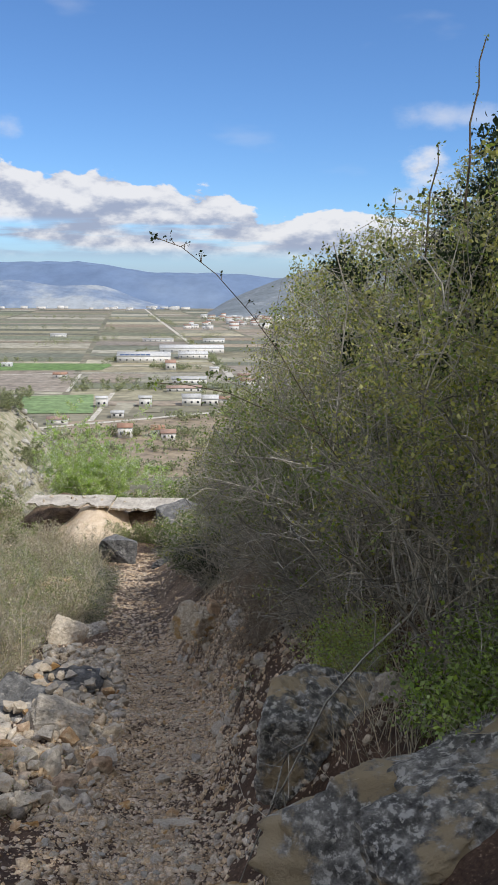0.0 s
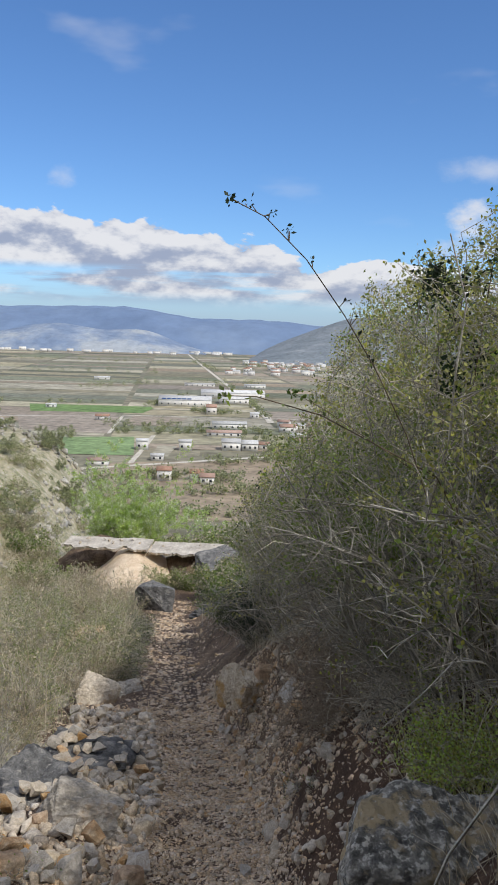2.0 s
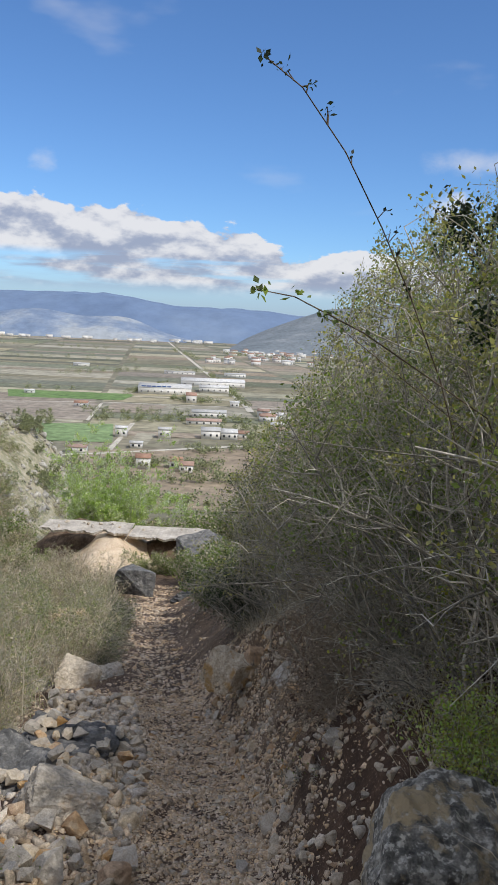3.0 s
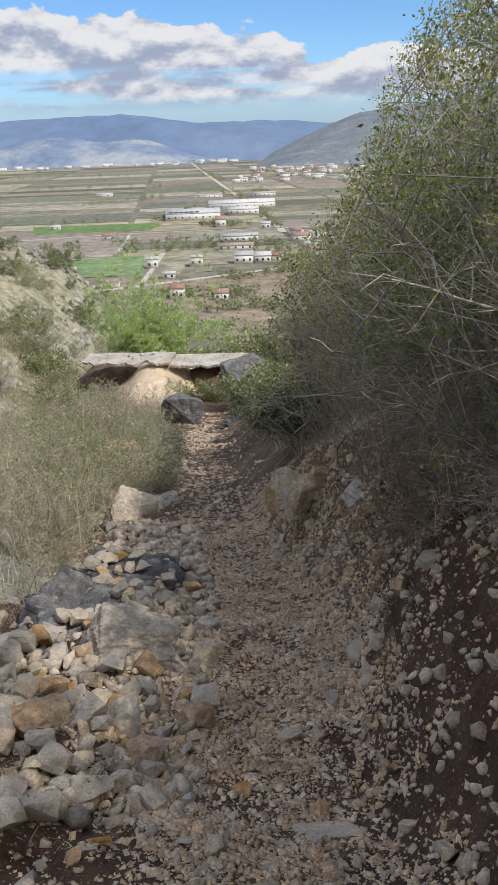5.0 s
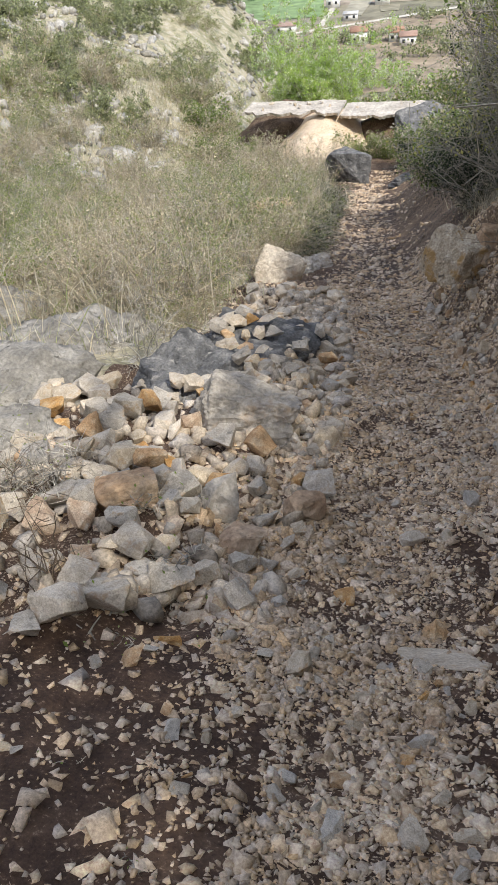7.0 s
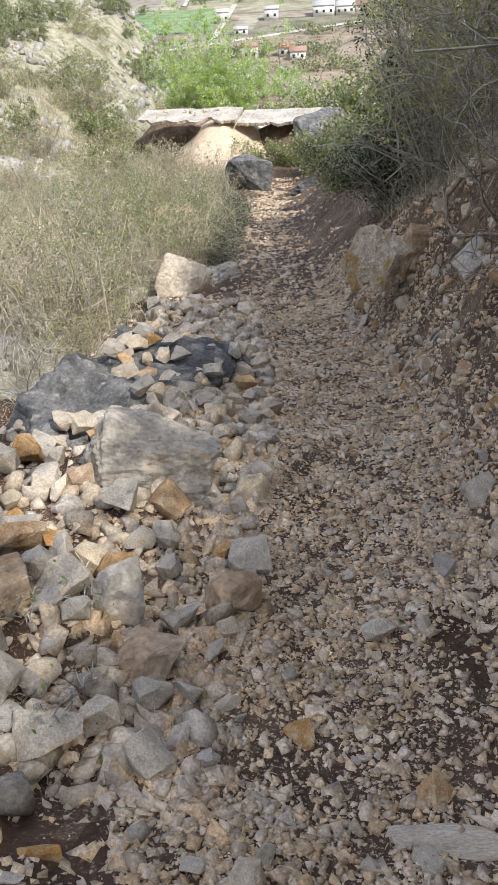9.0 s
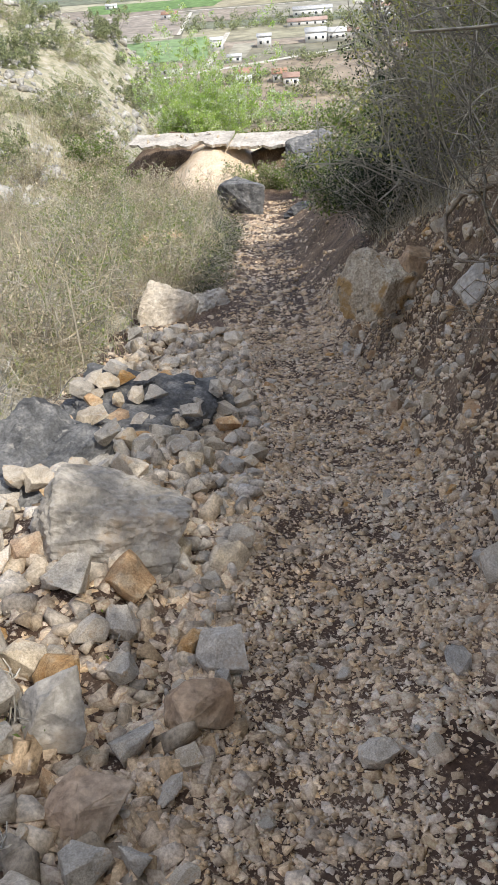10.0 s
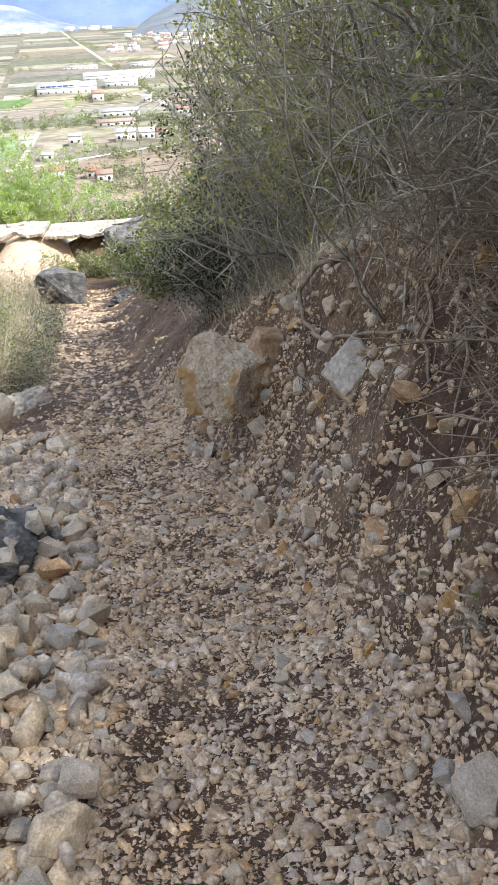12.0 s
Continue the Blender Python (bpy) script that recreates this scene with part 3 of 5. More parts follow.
block_rock(47, M_LIME, 0.42, 11.0, -2.55, (0.36, 0.34, 0.36), (20, 40, 30), "blue-grey stone embedded in the bank", limit=0.07)
big_rock("boulder", 48, M_WHITE, 0.26, 10.45, -2.82, (0.2, 0.18, 0.3), (0, 20, 10), "white stone embedded in the bank", level=4)
block_rock(49, M_OCHRE, 0.36, 9.75, -2.78, (0.42, 0.3, 0.28), (0, 25, 30), "ochre stone lying on the bank slope", limit=0.08)
big_rock("boulder", 50, M_OCHRE, 0.62, 8.6, -2.3, (0.4, 0.35, 0.28), (0, 10, 0), "brown stone on the bank", level=4)
block_rock(51, M_OCHRE, -0.85, 7.5, land1(-0.85, 7.5) + 0.05, (0.24, 0.18, 0.17), (0, 0, 5), "orange-brown stone at the path edge", limit=0.1)
big_rock("boulder", 52, M_LIME, 0.95, 10.5, -1.85, (0.7, 0.5, 0.4), (0, 10, -20), "grey rock under the bush roots", level=4)

ROCKS = {}
for kind, mat in (("lime", M_LIME), ("white", M_WHITE), ("ochre", M_OCHRE)):
    ROCKS[kind] = []
    for i in range(9):
        me = chip_mesh("stone", 100 + i + 20 * len(ROCKS))
        me.materials.append(mat)
        ROCKS[kind].append(me)
LOW_CHIPS = []
for i in range(8):
    me = chip_mesh("chip", 300 + i, False)
    LOW_CHIPS.append((np.array([v.co[:] for v in me.vertices]), np.array([p.vertices[:] for p in me.polygons])))


def heap_of_stones(count, seed, area, mean, most, sink):
    """Broken stones too many to count, as one mesh."""
    rr = random.Random(seed)
    nr = np.random.RandomState(seed)
    xs, ys = area(nr, count)
    zs = land(xs, ys)
    vs, fs, n0 = [], [], 0
    for x, y, z in zip(xs, ys, zs):
        v, f = rr.choice(LOW_CHIPS)
        s = min(most, rr.lognormvariate(math.log(mean), 0.5))
        m = np.array(Euler((rr.gauss(0, 0.5), rr.gauss(0, 0.5), rr.uniform(0, 6.28))).to_matrix())
        vs.append((v * s) @ m.T + np.array([x, y, z + s * (0.3 - sink)]))
        fs.append(f + n0)
        n0 += len(v)
    return np.concatenate(vs), np.concatenate(fs)


rng = random.Random(7)
STONE_LABEL = {"lime": "grey angular limestone piece in the stone pile", "white": "pale cream limestone piece in the stone pile", "ochre": "ochre-stained stone in the stone pile"}
spots = []


def free_spot(x, y, r, tight=0.62):
    for a, b, q in spots:
        if (a - x) ** 2 + (b - y) ** 2 < ((r + q) * tight) ** 2:
            return False
    spots.append((x, y, r))
    return True


# the loose stone pile on the valley side of the path
tries = 0
made = 0
while made < 300 and tries < 9000:
    tries += 1
    y = rng.uniform(6.1, 13.6) if made % 3 == 0 else rng.uniform(6.2, 10.2)
    c = float(np.interp(y, PATH_Y, PATH_X))
    width = 2.3 if y < 9.2 else 1.2
    v = rng.uniform(-0.02, 1) ** 1.0 * width
    x = c - 0.42 - v
    if y < 6.6 and x > -1.25:
        continue
    s = min(0.24, max(0.07, rng.lognormvariate(-1.92, 0.42) * (0.75 + 0.5 * min(v, 1.0))))
    if not free_spot(x, y, s * 0.5):
        continue
    kind = rng.choices(("lime", "white", "ochre"), (2.6, 6, 1.9))[0]
    place_rock("stone", rng.choice(ROCKS[kind]), x, y, s, (rng.uniform(-25, 25), rng.uniform(-25, 25), rng.uniform(0, 360)), rng.uniform(0.05, 0.3), STONE_LABEL[kind], "stone", "loose stones beside the path")
    made += 1
# stones that have rolled onto the dark rocks


def top_of(ob, x, y, reach=0.07):
    """Height of a rock's upper side near x, y."""
    zs = [p.z for p in (ob.matrix_world @ v.co for v in ob.data.vertices) if abs(p.x - x) < reach and abs(p.y - y) < reach]
    return max(zs) if zs else land1(x, y)


for i in range(110):
    rock_ = dark_slab if i % 4 else dark_hump
    x, y = rock_.location.x + rng.uniform(-0.42, 0.68), rock_.location.y + rng.uniform(-0.65, 0.3)
    s = rng.uniform(0.07, 0.19)
    if (rock_ is dark_hump and x < rock_.location.x + 0.05) or not free_spot(x, y, s * 0.5, 0.5):
        continue
    kind = rng.choices(("lime", "white", "ochre"), (3, 5, 1.5))[0]
    place_rock("stone", rng.choice(ROCKS[kind]), x, y, s, (rng.uniform(-25, 25), rng.uniform(-25, 25), rng.uniform(0, 360)), 0.2, "pale loose stone lying on a dark rock", "stone", "loose stones beside the path", z=max(top_of(rock_, x, y), land1(x, y)))
# stones held in the earth bank
for i in range(430):
    y = rng.uniform(6.0, 13.2)
    c = float(np.interp(y, PATH_Y, PATH_X))
    u = rng.uniform(0.05, 1.05)
    x = c + 0.48 + u
    if y < 7.8 and i % 3:
        continue
    s = min(0.2, max(0.05, rng.lognormvariate(-2.4, 0.5)))
    if not free_spot(x, y, s * 0.5, 0.8):
        continue
    kind = rng.choices(("lime", "white", "ochre"), (1.2, 5, 2.2))[0]
    place_rock("bank_stone", rng.choice(ROCKS[kind]), x, y, s, (rng.uniform(-60, 60), rng.uniform(-60, 60), rng.uniform(0, 360)), 0.42, "stone embedded in the earth bank", "stone", "stones in the bank")
# single stones scattered on the path and on the dark soil
for i in range(260):
    y = rng.uniform(4.4, 13)
    c = float(np.interp(y, PATH_Y, PATH_X))
    x = c + rng.uniform(-0.5, 0.5) if i % 6 else rng.uniform(-2.0, -0.7)
    if i % 6 == 0:
        y = rng.uniform(4.3, 6.6)
    s = min(0.13, max(0.03, rng.lognormvariate(-2.9, 0.45)))
    if not free_spot(x, y, s * 0.5, 0.9):
        continue
    kind = rng.choices(("lime", "white", "ochre"), (2, 5, 1.6))[0]
    place_rock("path_stone", rng.choice(ROCKS[kind]), x, y, (s * 1.2, s, s * 0.8), (rng.uniform(-15, 15), rng.uniform(-15, 15), rng.uniform(0, 360)), 0.35, "small pale stone lying on the trodden path", "stone", "small stones on the path")
place_rock("flat_stone", ROCKS["white"][2], -0.06, 6.52, (0.38, 0.12, 0.07), (0, 0, 3), 0.45, "flat pale stone set in the path", "stone")


def gravel_field(count, seed, area, sizes, flat=0.6):
    """Many small broken stones lying on the land, as one mesh. area gives x and y arrays."""
    r = np.random.RandomState(seed)
    x, y = area(r, count)
    n = len(x)
    cube = np.array([(x_, y_, z_) for z_ in (-0.5, 0.5) for y_ in (-0.5, 0.5) for x_ in (-0.5, 0.5)])
    tri = np.array([(0, 2, 3), (0, 3, 1), (4, 5, 7), (4, 7, 6), (0, 1, 5), (0, 5, 4), (1, 3, 7), (1, 7, 5), (3, 2, 6), (3, 6, 7), (2, 0, 4), (2, 4, 6)])
    size = np.clip(np.exp(r.normal(math.log(sizes[0]), 0.6, n)), sizes[1], sizes[2])
    pts = cube[None] * (1 + r.uniform(-0.75, 0.25, (n, 8, 3))) + r.uniform(-0.12, 0.12, (n, 8, 3))
    pts = pts * np.stack([r.uniform(0.8, 1.5, n), r.uniform(0.7, 1.1, n), r.uniform(flat * 0.7, flat * 1.2, n)], -1)[:, None]
    a, b, c = r.uniform(0, 6.283, n), r.normal(0, 0.4, n), r.normal(0, 0.4, n)
    ca, sa, cb, sb, cg, sg = np.cos(a), np.sin(a), np.cos(b), np.sin(b), np.cos(c), np.sin(c)
    px, py, pz = pts[..., 0], pts[..., 1], pts[..., 2]
    py, pz = py * cb[:, None] - pz * sb[:, None], py * sb[:, None] + pz * cb[:, None]
    px, pz = px * cg[:, None] + pz * sg[:, None], -px * sg[:, None] + pz * cg[:, None]
    px, py = px * ca[:, None] - py * sa[:, None], px * sa[:, None] + py * ca[:, None]
    half = size[:, None] * 1.05
    z = land(x, y) - size * 0.12
    v = np.stack([px * half + x[:, None], py * half + y[:, None], pz * half + z[:, None] + size[:, None] * 0.02], -1).reshape(-1, 3)
    f = (tri[None] + 8 * np.arange(n)[:, None, None]).reshape(-1, 3)
    return v, f


def on_path(r, n):
    y = 4.2 + 10.5 * r.beta(1.0, 1.5, n)
    x = np.interp(y, PATH_Y, PATH_X) + r.uniform(-0.62, 0.6, n)
    keep = (((x + 1.35) / 0.95) ** 2 + ((y - 5.3) / 1.15) ** 2 > 0.9) | (x > -0.55) | (r.uniform(0, 1, n) < 0.2)
    worn = value_noise(x * 2.2, y * 2.2, 51) + 0.8 * value_noise(x * 6.5, y * 6.5, 52) + 0.3
    keep &= r.uniform(-0.6, 0.5, n) < worn
    keep &= (x < np.interp(y, PATH_Y, PATH_X) + 0.3) | (y > 7.6) | (r.uniform(0, 1, n) < 0.4)
    return x[keep], y[keep]


def on_upper_path(r, n):
    y = r.uniform(-4.0, 4.3, n)
    return np.interp(y, PATH_Y, PATH_X) + r.normal(0, 0.36, n), y


def on_far_path(r, n):
    y = r.uniform(13, 30, n)
    return np.interp(y, PATH_Y, PATH_X) + r.normal(0, 0.45, n), y


def on_bank(r, n):
    y = r.uniform(4.5, 15.8, n)
    x = np.interp(y, PATH_Y, PATH_X) + 0.45 + np.abs(r.normal(0, 0.55, n))
    keep = value_noise(x * 2.6, y * 2.6, 53) + 0.6 * value_noise(x * 7, y * 7, 54) > r.uniform(-0.45, 0.3, n)
    keep &= (y > 7.6) | (r.uniform(0, 1, n) < 0.6)
    keep &= (y > 10.0) | (x < np.interp(y, PATH_Y, PATH_X) + 0.8) | (r.uniform(0, 1, n) < 0.45)
    return x[keep], y[keep]


def on_pile(r, n):
    y = r.uniform(4.2, 14.0, n)
    x = np.interp(y, PATH_Y, PATH_X) - 0.4 - np.abs(r.normal(0, 0.6, n))
    keep = (y > 6.5) | (r.uniform(0, 1, n) < 0.06)
    return x[keep], y[keep]


def on_patch(r, n):
    y = r.uniform(3.9, 6.7, n)
    return r.uniform(-2.4, -0.5, n), y


for area, count, seed, sizes, label in ((on_patch, 3200, 5, (0.015, 0.005, 0.05), "pale stone chips scattered on dark soil"), (on_path, 85000, 1, (0.0132, 0.005, 0.056), "crushed pale gravel trodden into the path"), (on_bank, 34000, 2, (0.0165, 0.006, 0.06), "broken stones crumbling out of the earth bank"),
                                        (on_pile, 10000, 3, (0.035, 0.014, 0.085), "small rubble between the larger loose stones"), (on_upper_path, 9000, 6, (0.017, 0.007, 0.06), "pale gravel on the upper path"), (on_far_path, 7000, 4, (0.028, 0.014, 0.09), "coarse gravel farther along the path")):
    tagged(part("gravel", gravel_field(count, seed, area, sizes), M_GRAVEL, smooth_shade=False), label, "gravel", kind="stuff")


def in_pile(r, n):
    y = r.uniform(6.4, 13.5, n)
    return np.interp(y, PATH_Y, PATH_X) - 0.45 - r.uniform(0, 1, n) * np.where(y < 9.3, 2.2, 1.1), y


def in_bank(r, n):
    y = r.uniform(5.0, 13.0, n)
    return np.interp(y, PATH_Y, PATH_X) + 0.5 + r.uniform(0, 1.2, n), y


def on_hill(r, n):
    y = r.uniform(24, 68, n)
    x = -r.uniform(10.5 + 0.1 * (y - 24), 16 + 0.62 * y)
    keep = value_noise(x * 0.22, y * 0.22, 41) + 0.7 * value_noise(x * 0.6, y * 0.6, 42) > -0.18
    return x[keep], y[keep]


M_FILL = surface("broken_limestone_fill", [(0.3, (0.31, 0.25, 0.185)), (0.5, (0.45, 0.385, 0.305)), (0.7, (0.56, 0.50, 0.42))], 4.0, 60, bump=0.9, dist=0.003, vary="island", spread=0.3)
tagged(part("stone_fill", heap_of_stones(1500, 71, in_pile, 0.075, 0.15, 0.15), M_FILL, smooth_shade=False), "smaller broken stones filling the loose pile", "stones", kind="stuff")
tagged(part("stone_fill", heap_of_stones(620, 72, in_bank, 0.05, 0.11, 0.25), M_FILL, smooth_shade=False), "small broken stones set in the earth bank", "stones", kind="stuff")
tagged(part("outcrop_rocks", heap_of_stones(7000, 73, on_hill, 0.28, 1.2, 0.25), M_CRUST, smooth_shade=False), "grey limestone outcrops on the scrub hillside", "rock", kind="stuff")

# ---- plants ----


def tubes(lines, sides=3):
    """Thin tapered tubes along polylines: (points, radius at the foot, radius at the tip)."""
    vs, fs, base = [], [], 0
    ring = [(math.cos(2 * math.pi * i / sides), math.sin(2 * math.pi * i / sides)) for i in range(sides)]
    for pts, r0, r1 in lines:
        n = len(pts)
        for i, p in enumerate(pts):
            d = pts[min(i + 1, n - 1)] - pts[max(i - 1, 0)]
            if d.length < 1e-6:
                d = Vector((0, 0, 1))
            d.normalize()
            a = d.cross(Vector((0.31, 0.93, 0.17)))
            a.normalize()
            b = d.cross(a)
            r = r0 + (r1 - r0) * i / (n - 1)
            for cu, su in ring:
                q = p + a * (r * cu) + b * (r * su)
                vs.append((q.x, q.y, q.z))
        for i in range(n - 1):
            for k in range(sides):
                k2 = (k + 1) % sides
                fs.append((base + i * sides + k, base + i * sides + k2, base + (i + 1) * sides + k2, base + (i + 1) * sides + k))
        base += n * sides
    return vs, fs


def grow_line(r, start, way, length, steps, bend, droop):
    pts = [start.copy()]
    d = way.normalized()
    for i in range(steps):
        d = (d + Vector((r.gauss(0, bend), r.gauss(0, bend), r.gauss(0, bend) - droop))).normalized()
        pts.append(pts[-1] + d * (length / steps))
    return pts


def leaf_mesh(places, size, r, spread=0.05, per=1, long=1.7):
    """Small folded leaves (two triangles each side of a midrib kept to one kite of four points)."""
    n = len(places) * per
    c = np.repeat(np.array(places, float), per, 0) + r.normal(0, spread, (n, 3))
    a = r.normal(0, 1, (n, 3))
    a[:, 2] += 0.25
    a /= np.linalg.norm(a, axis=1, keepdims=True)
    b = np.cross(a, r.normal(0, 1, (n, 3)))
    b /= np.linalg.norm(b, axis=1, keepdims=True) + 1e-9
    nrm = np.cross(a, b)
    s = size * r.uniform(0.55, 1.3, (n, 1))
    v = np.stack([c, c + a * s * long * 0.5 + b * s * 0.5 + nrm * s * 0.12, c + a * s * long, c + a * s * long * 0.5 - b * s * 0.5 + nrm * s * 0.12], 1).reshape(-1, 3)
    f = np.arange(4 * n).reshape(-1, 4)
    return v, f


CROWN_A = [-0.20, -0.092, -0.029, 0.0, 0.027, 0.042, 0.084, 0.14, 0.215, 0.25, 0.31, 0.5]
CROWN_E = [-0.45, -0.25, -0.146, -0.09, -0.034, 0.010, 0.030, 0.070, 0.115, 0.155, 0.20, 0.30]


def crown(x, y):
    """Height of the wind-shorn top of the hedge, which climbs away from the path."""
    d = max(y - 0.93, 0.5)
    if x - 0.487 > 0.48 * d:
        return 1e6
    return 1.855 + d * float(np.interp((x - 0.487) / d, CROWN_A, CROWN_E))


def shrub(name, seed, height, width, stems, leaf_mats, label, category="shrub", lean=(0, 0), stem_mat=None, twig=0.45, leaf=0.019, per=8, low=0.24, thick=0.014, droop=0.03, forks=6, density=1.0, steps=6, at=None, singles=0, twigs=4, slim=0.0028):
    """A many-stemmed shrub: arching stems, branches and twigs, with leaves on the outer twigs."""
    r = random.Random(seed)
    nr = np.random.RandomState(seed)
    base = new(name)
    stem_lines, branch_lines, twig_lines, spots_ = [], [], [], []
    z0 = land1(*at) if at else 0.0

    def shorn(pts, slack):
        if not at:
            return pts
        for i, p in enumerate(pts):
            if p.z + z0 > crown(p.x + at[0], p.y + at[1]) + slack:
                return pts[:i]
        return pts

    for i in range(stems):
        a = r.uniform(0, 2 * math.pi)
        out = (r.random() ** 0.6) * width / height
        way = Vector((math.cos(a) * out + lean[0], math.sin(a) * out + lean[1], 1.0))
        foot = Vector((math.cos(a) * r.uniform(0, 0.35) * width, math.sin(a) * r.uniform(0, 0.35) * width, -0.1))
        if at:
            foot.z += land1(at[0] + foot.x, at[1] + foot.y) - z0
        ln = height * r.uniform(0.35, 1.08)
        main = shorn(grow_line(r, foot, way, ln, steps + 4, 0.17, droop * 0.4), r.gauss(0.0, 0.12))
        if len(main) < 3:
            continue
        th = thick * r.uniform(0.5, 1.3)
        stem_lines.append((main, th, th * 0.3))
        last = len(main) - 1
        for j in range(forks):
            k = r.uniform(0.12, 0.98) * last
            p = main[int(k)].lerp(main[min(int(k) + 1, last)], k - int(k))
            w = (main[min(int(k) + 1, last)] - main[max(int(k) - 1, 0)]).normalized() + Vector((r.gauss(0, 0.75), r.gauss(0, 0.75), r.gauss(0.05, 0.5)))
            br = shorn(grow_line(r, p, w, ln * r.uniform(0.16, 0.4), 5, 0.22, droop), r.gauss(0.05, 0.14))
            if len(br) < 3:
                continue
            branch_lines.append((br, th * 0.5, th * 0.14))
            for q in range(twigs):
                s = br[r.randint(1, len(br) - 1)]
                tw = shorn(grow_line(r, s, Vector((r.gauss(0, 1), r.gauss(0, 1), r.gauss(0.2, 0.7))), twig * r.uniform(0.35, 1.1), 2, 0.3, droop), r.gauss(0.1, 0.12))
                if len(tw) < 2:
                    continue
                twig_lines.append((tw, max(th * 0.22, slim), slim * 0.56))
                rel = s.z / height
                if rel > low and r.random() < density * min(1.0, (rel - low) * 2.5 + 0.25):
                    for m in range(4):
                        g = tw[r.randint(0, len(tw) - 2)].lerp(tw[-1], r.random())
                        spots_.append((g.x, g.y, g.z))
    for ln_ in stem_lines[:singles]:
        part("stem", tubes([ln_], 6), stem_mat or M_STEM, base)
    tagged(part("branchwork", tubes(stem_lines[singles:] + branch_lines, 3), stem_mat or M_STEM, base), kind="stuff")
    if twig_lines:
        tagged(part("twigwork", tubes(twig_lines, 3), stem_mat or M_STEM, base), kind="stuff")
    if spots_:
        r2 = list(range(len(spots_)))
        r.shuffle(r2)
        total = sum(w for _, w in leaf_mats)
        k0 = 0
        for mat, w in leaf_mats:
            k = int(len(r2) * w / total)
            pick = [spots_[i] for i in r2[k0:k0 + k]]
            k0 += k
            if pick:
                tagged(part("foliage", leaf_mesh(pick, leaf, nr, 0.05, per), mat, base), kind="stuff")
    if at:
        base.matrix_world = pose(at[0], at[1], z0)
    return tagged(base, label, category)


def put(ob, x, y, dz=0.0, turn=0.0, scale=1.0):
    ob.matrix_world = Matrix.LocRotScale((x, y, land1(x, y) + dz), Euler((0, 0, radians(turn))), Vector((scale, scale, scale)))
    return ob


OLIVE = [(M_LEAF_OLIVE, 4), (M_LEAF_GREEN, 1)]
GREENY = [(M_LEAF_GREEN, 2), (M_LEAF_OLIVE, 4)]
# the tall hedge on the uphill side
# near-black leaves paint the shade under the hedge
DARKISH = [(M_LEAF_DARK, 1)]
shrub("shrub", 201, 5.0, 2.0, 75, OLIVE, "tall budding shrub with thin grey stems over the bank", lean=(-0.06, 0.0), at=(1.1, 13.4), singles=10, low=0.05)
shrub("shrub", 202, 5.6, 2.1, 75, GREENY, "dense tangled shrub with young olive leaves", at=(2.5, 12.0), singles=6)
shrub("shrub", 203, 4.8, 1.8, 75, GREENY, "dense thorny shrub with dark interior", at=(2.2, 9.4), singles=8, low=0.3)
shrub("shrub", 204, 3.6, 1.5, 70, GREENY, "tangled thicket of dry stems and green leaves", at=(1.9, 7.5), singles=14, low=0.34)
shrub("shrub", 205, 3.2, 1.7, 44, [(M_LEAF_OLIVE, 1)], "leafless grey branching shrub rooted in the bank top", lean=(-0.1, 0.05), at=(1.0, 10.9), density=0.35, leaf=0.012, per=3, thick=0.013, forks=8, singles=24, droop=0.0)
shrub("shrub", 206, 3.6, 1.8, 70, [(M_LEAF_OLIVE, 1)], "grey twiggy shrub hanging over the bank", lean=(-0.14, 0.0), at=(0.6, 14.6), density=0.45, per=3, low=0.05, forks=7, singles=6)
shrub("shrub", 207, 6.0, 2.2, 60, OLIVE, "tall shrub with sunlit young leaves", at=(4.4, 13.5), leaf=0.035, per=4)
shrub("shrub", 208, 5.0, 2.2, 60, OLIVE, "tall shrub behind the hedge", at=(1.9, 17.0), leaf=0.034, per=4)
shrub("shrub", 209, 5.6, 2.2, 60, GREENY, "dense shrub on the uphill slope", at=(4.2, 9.6), leaf=0.035, per=4)
shrub("shrub", 210, 2.6, 1.2, 55, GREENY, "low bramble thicket above the boulder", at=(2.1, 5.9), low=0.35, singles=8)
shrub("shrub", 211, 2.8, 1.5, 50, DARKISH, "shrub beside the path with shade put into dark leaves", at=(0.8, 18.2), leaf=0.03, low=0.0)
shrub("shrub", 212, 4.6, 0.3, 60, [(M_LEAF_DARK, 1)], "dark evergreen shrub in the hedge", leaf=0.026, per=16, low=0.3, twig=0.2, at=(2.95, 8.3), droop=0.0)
shrub("shrub", 222, 2.6, 1.2, 48, [(M_LEAF_GREEN, 1)], "dense dark shrub overhanging the earth bank", lean=(-0.2, 0.0), at=(1.45, 10.2), leaf=0.019, per=5, low=0.2)
shrub("shrub", 223, 2.4, 1.2, 44, [(M_LEAF_GREEN, 1)], "dense dark shrub above the exposed roots", lean=(-0.2, 0.0), at=(1.5, 8.6), leaf=0.019, per=5, low=0.25)
shrub("shrub", 217, 0.75, 0.6, 30, [(M_LEAF_BRIGHT, 1), (M_LEAF_GREEN, 1)], "leafy bramble growing behind the boulder", at=(1.75, 5.05), leaf=0.02, per=5, low=0.0, twig=0.2, thick=0.005)
shrub("shrub", 218, 0.7, 0.6, 30, [(M_LEAF_BRIGHT, 1), (M_LEAF_GREEN, 1)], "leafy bramble beside the large boulder", at=(2.6, 5.0), leaf=0.02, per=5, low=0.0, twig=0.2, thick=0.005)
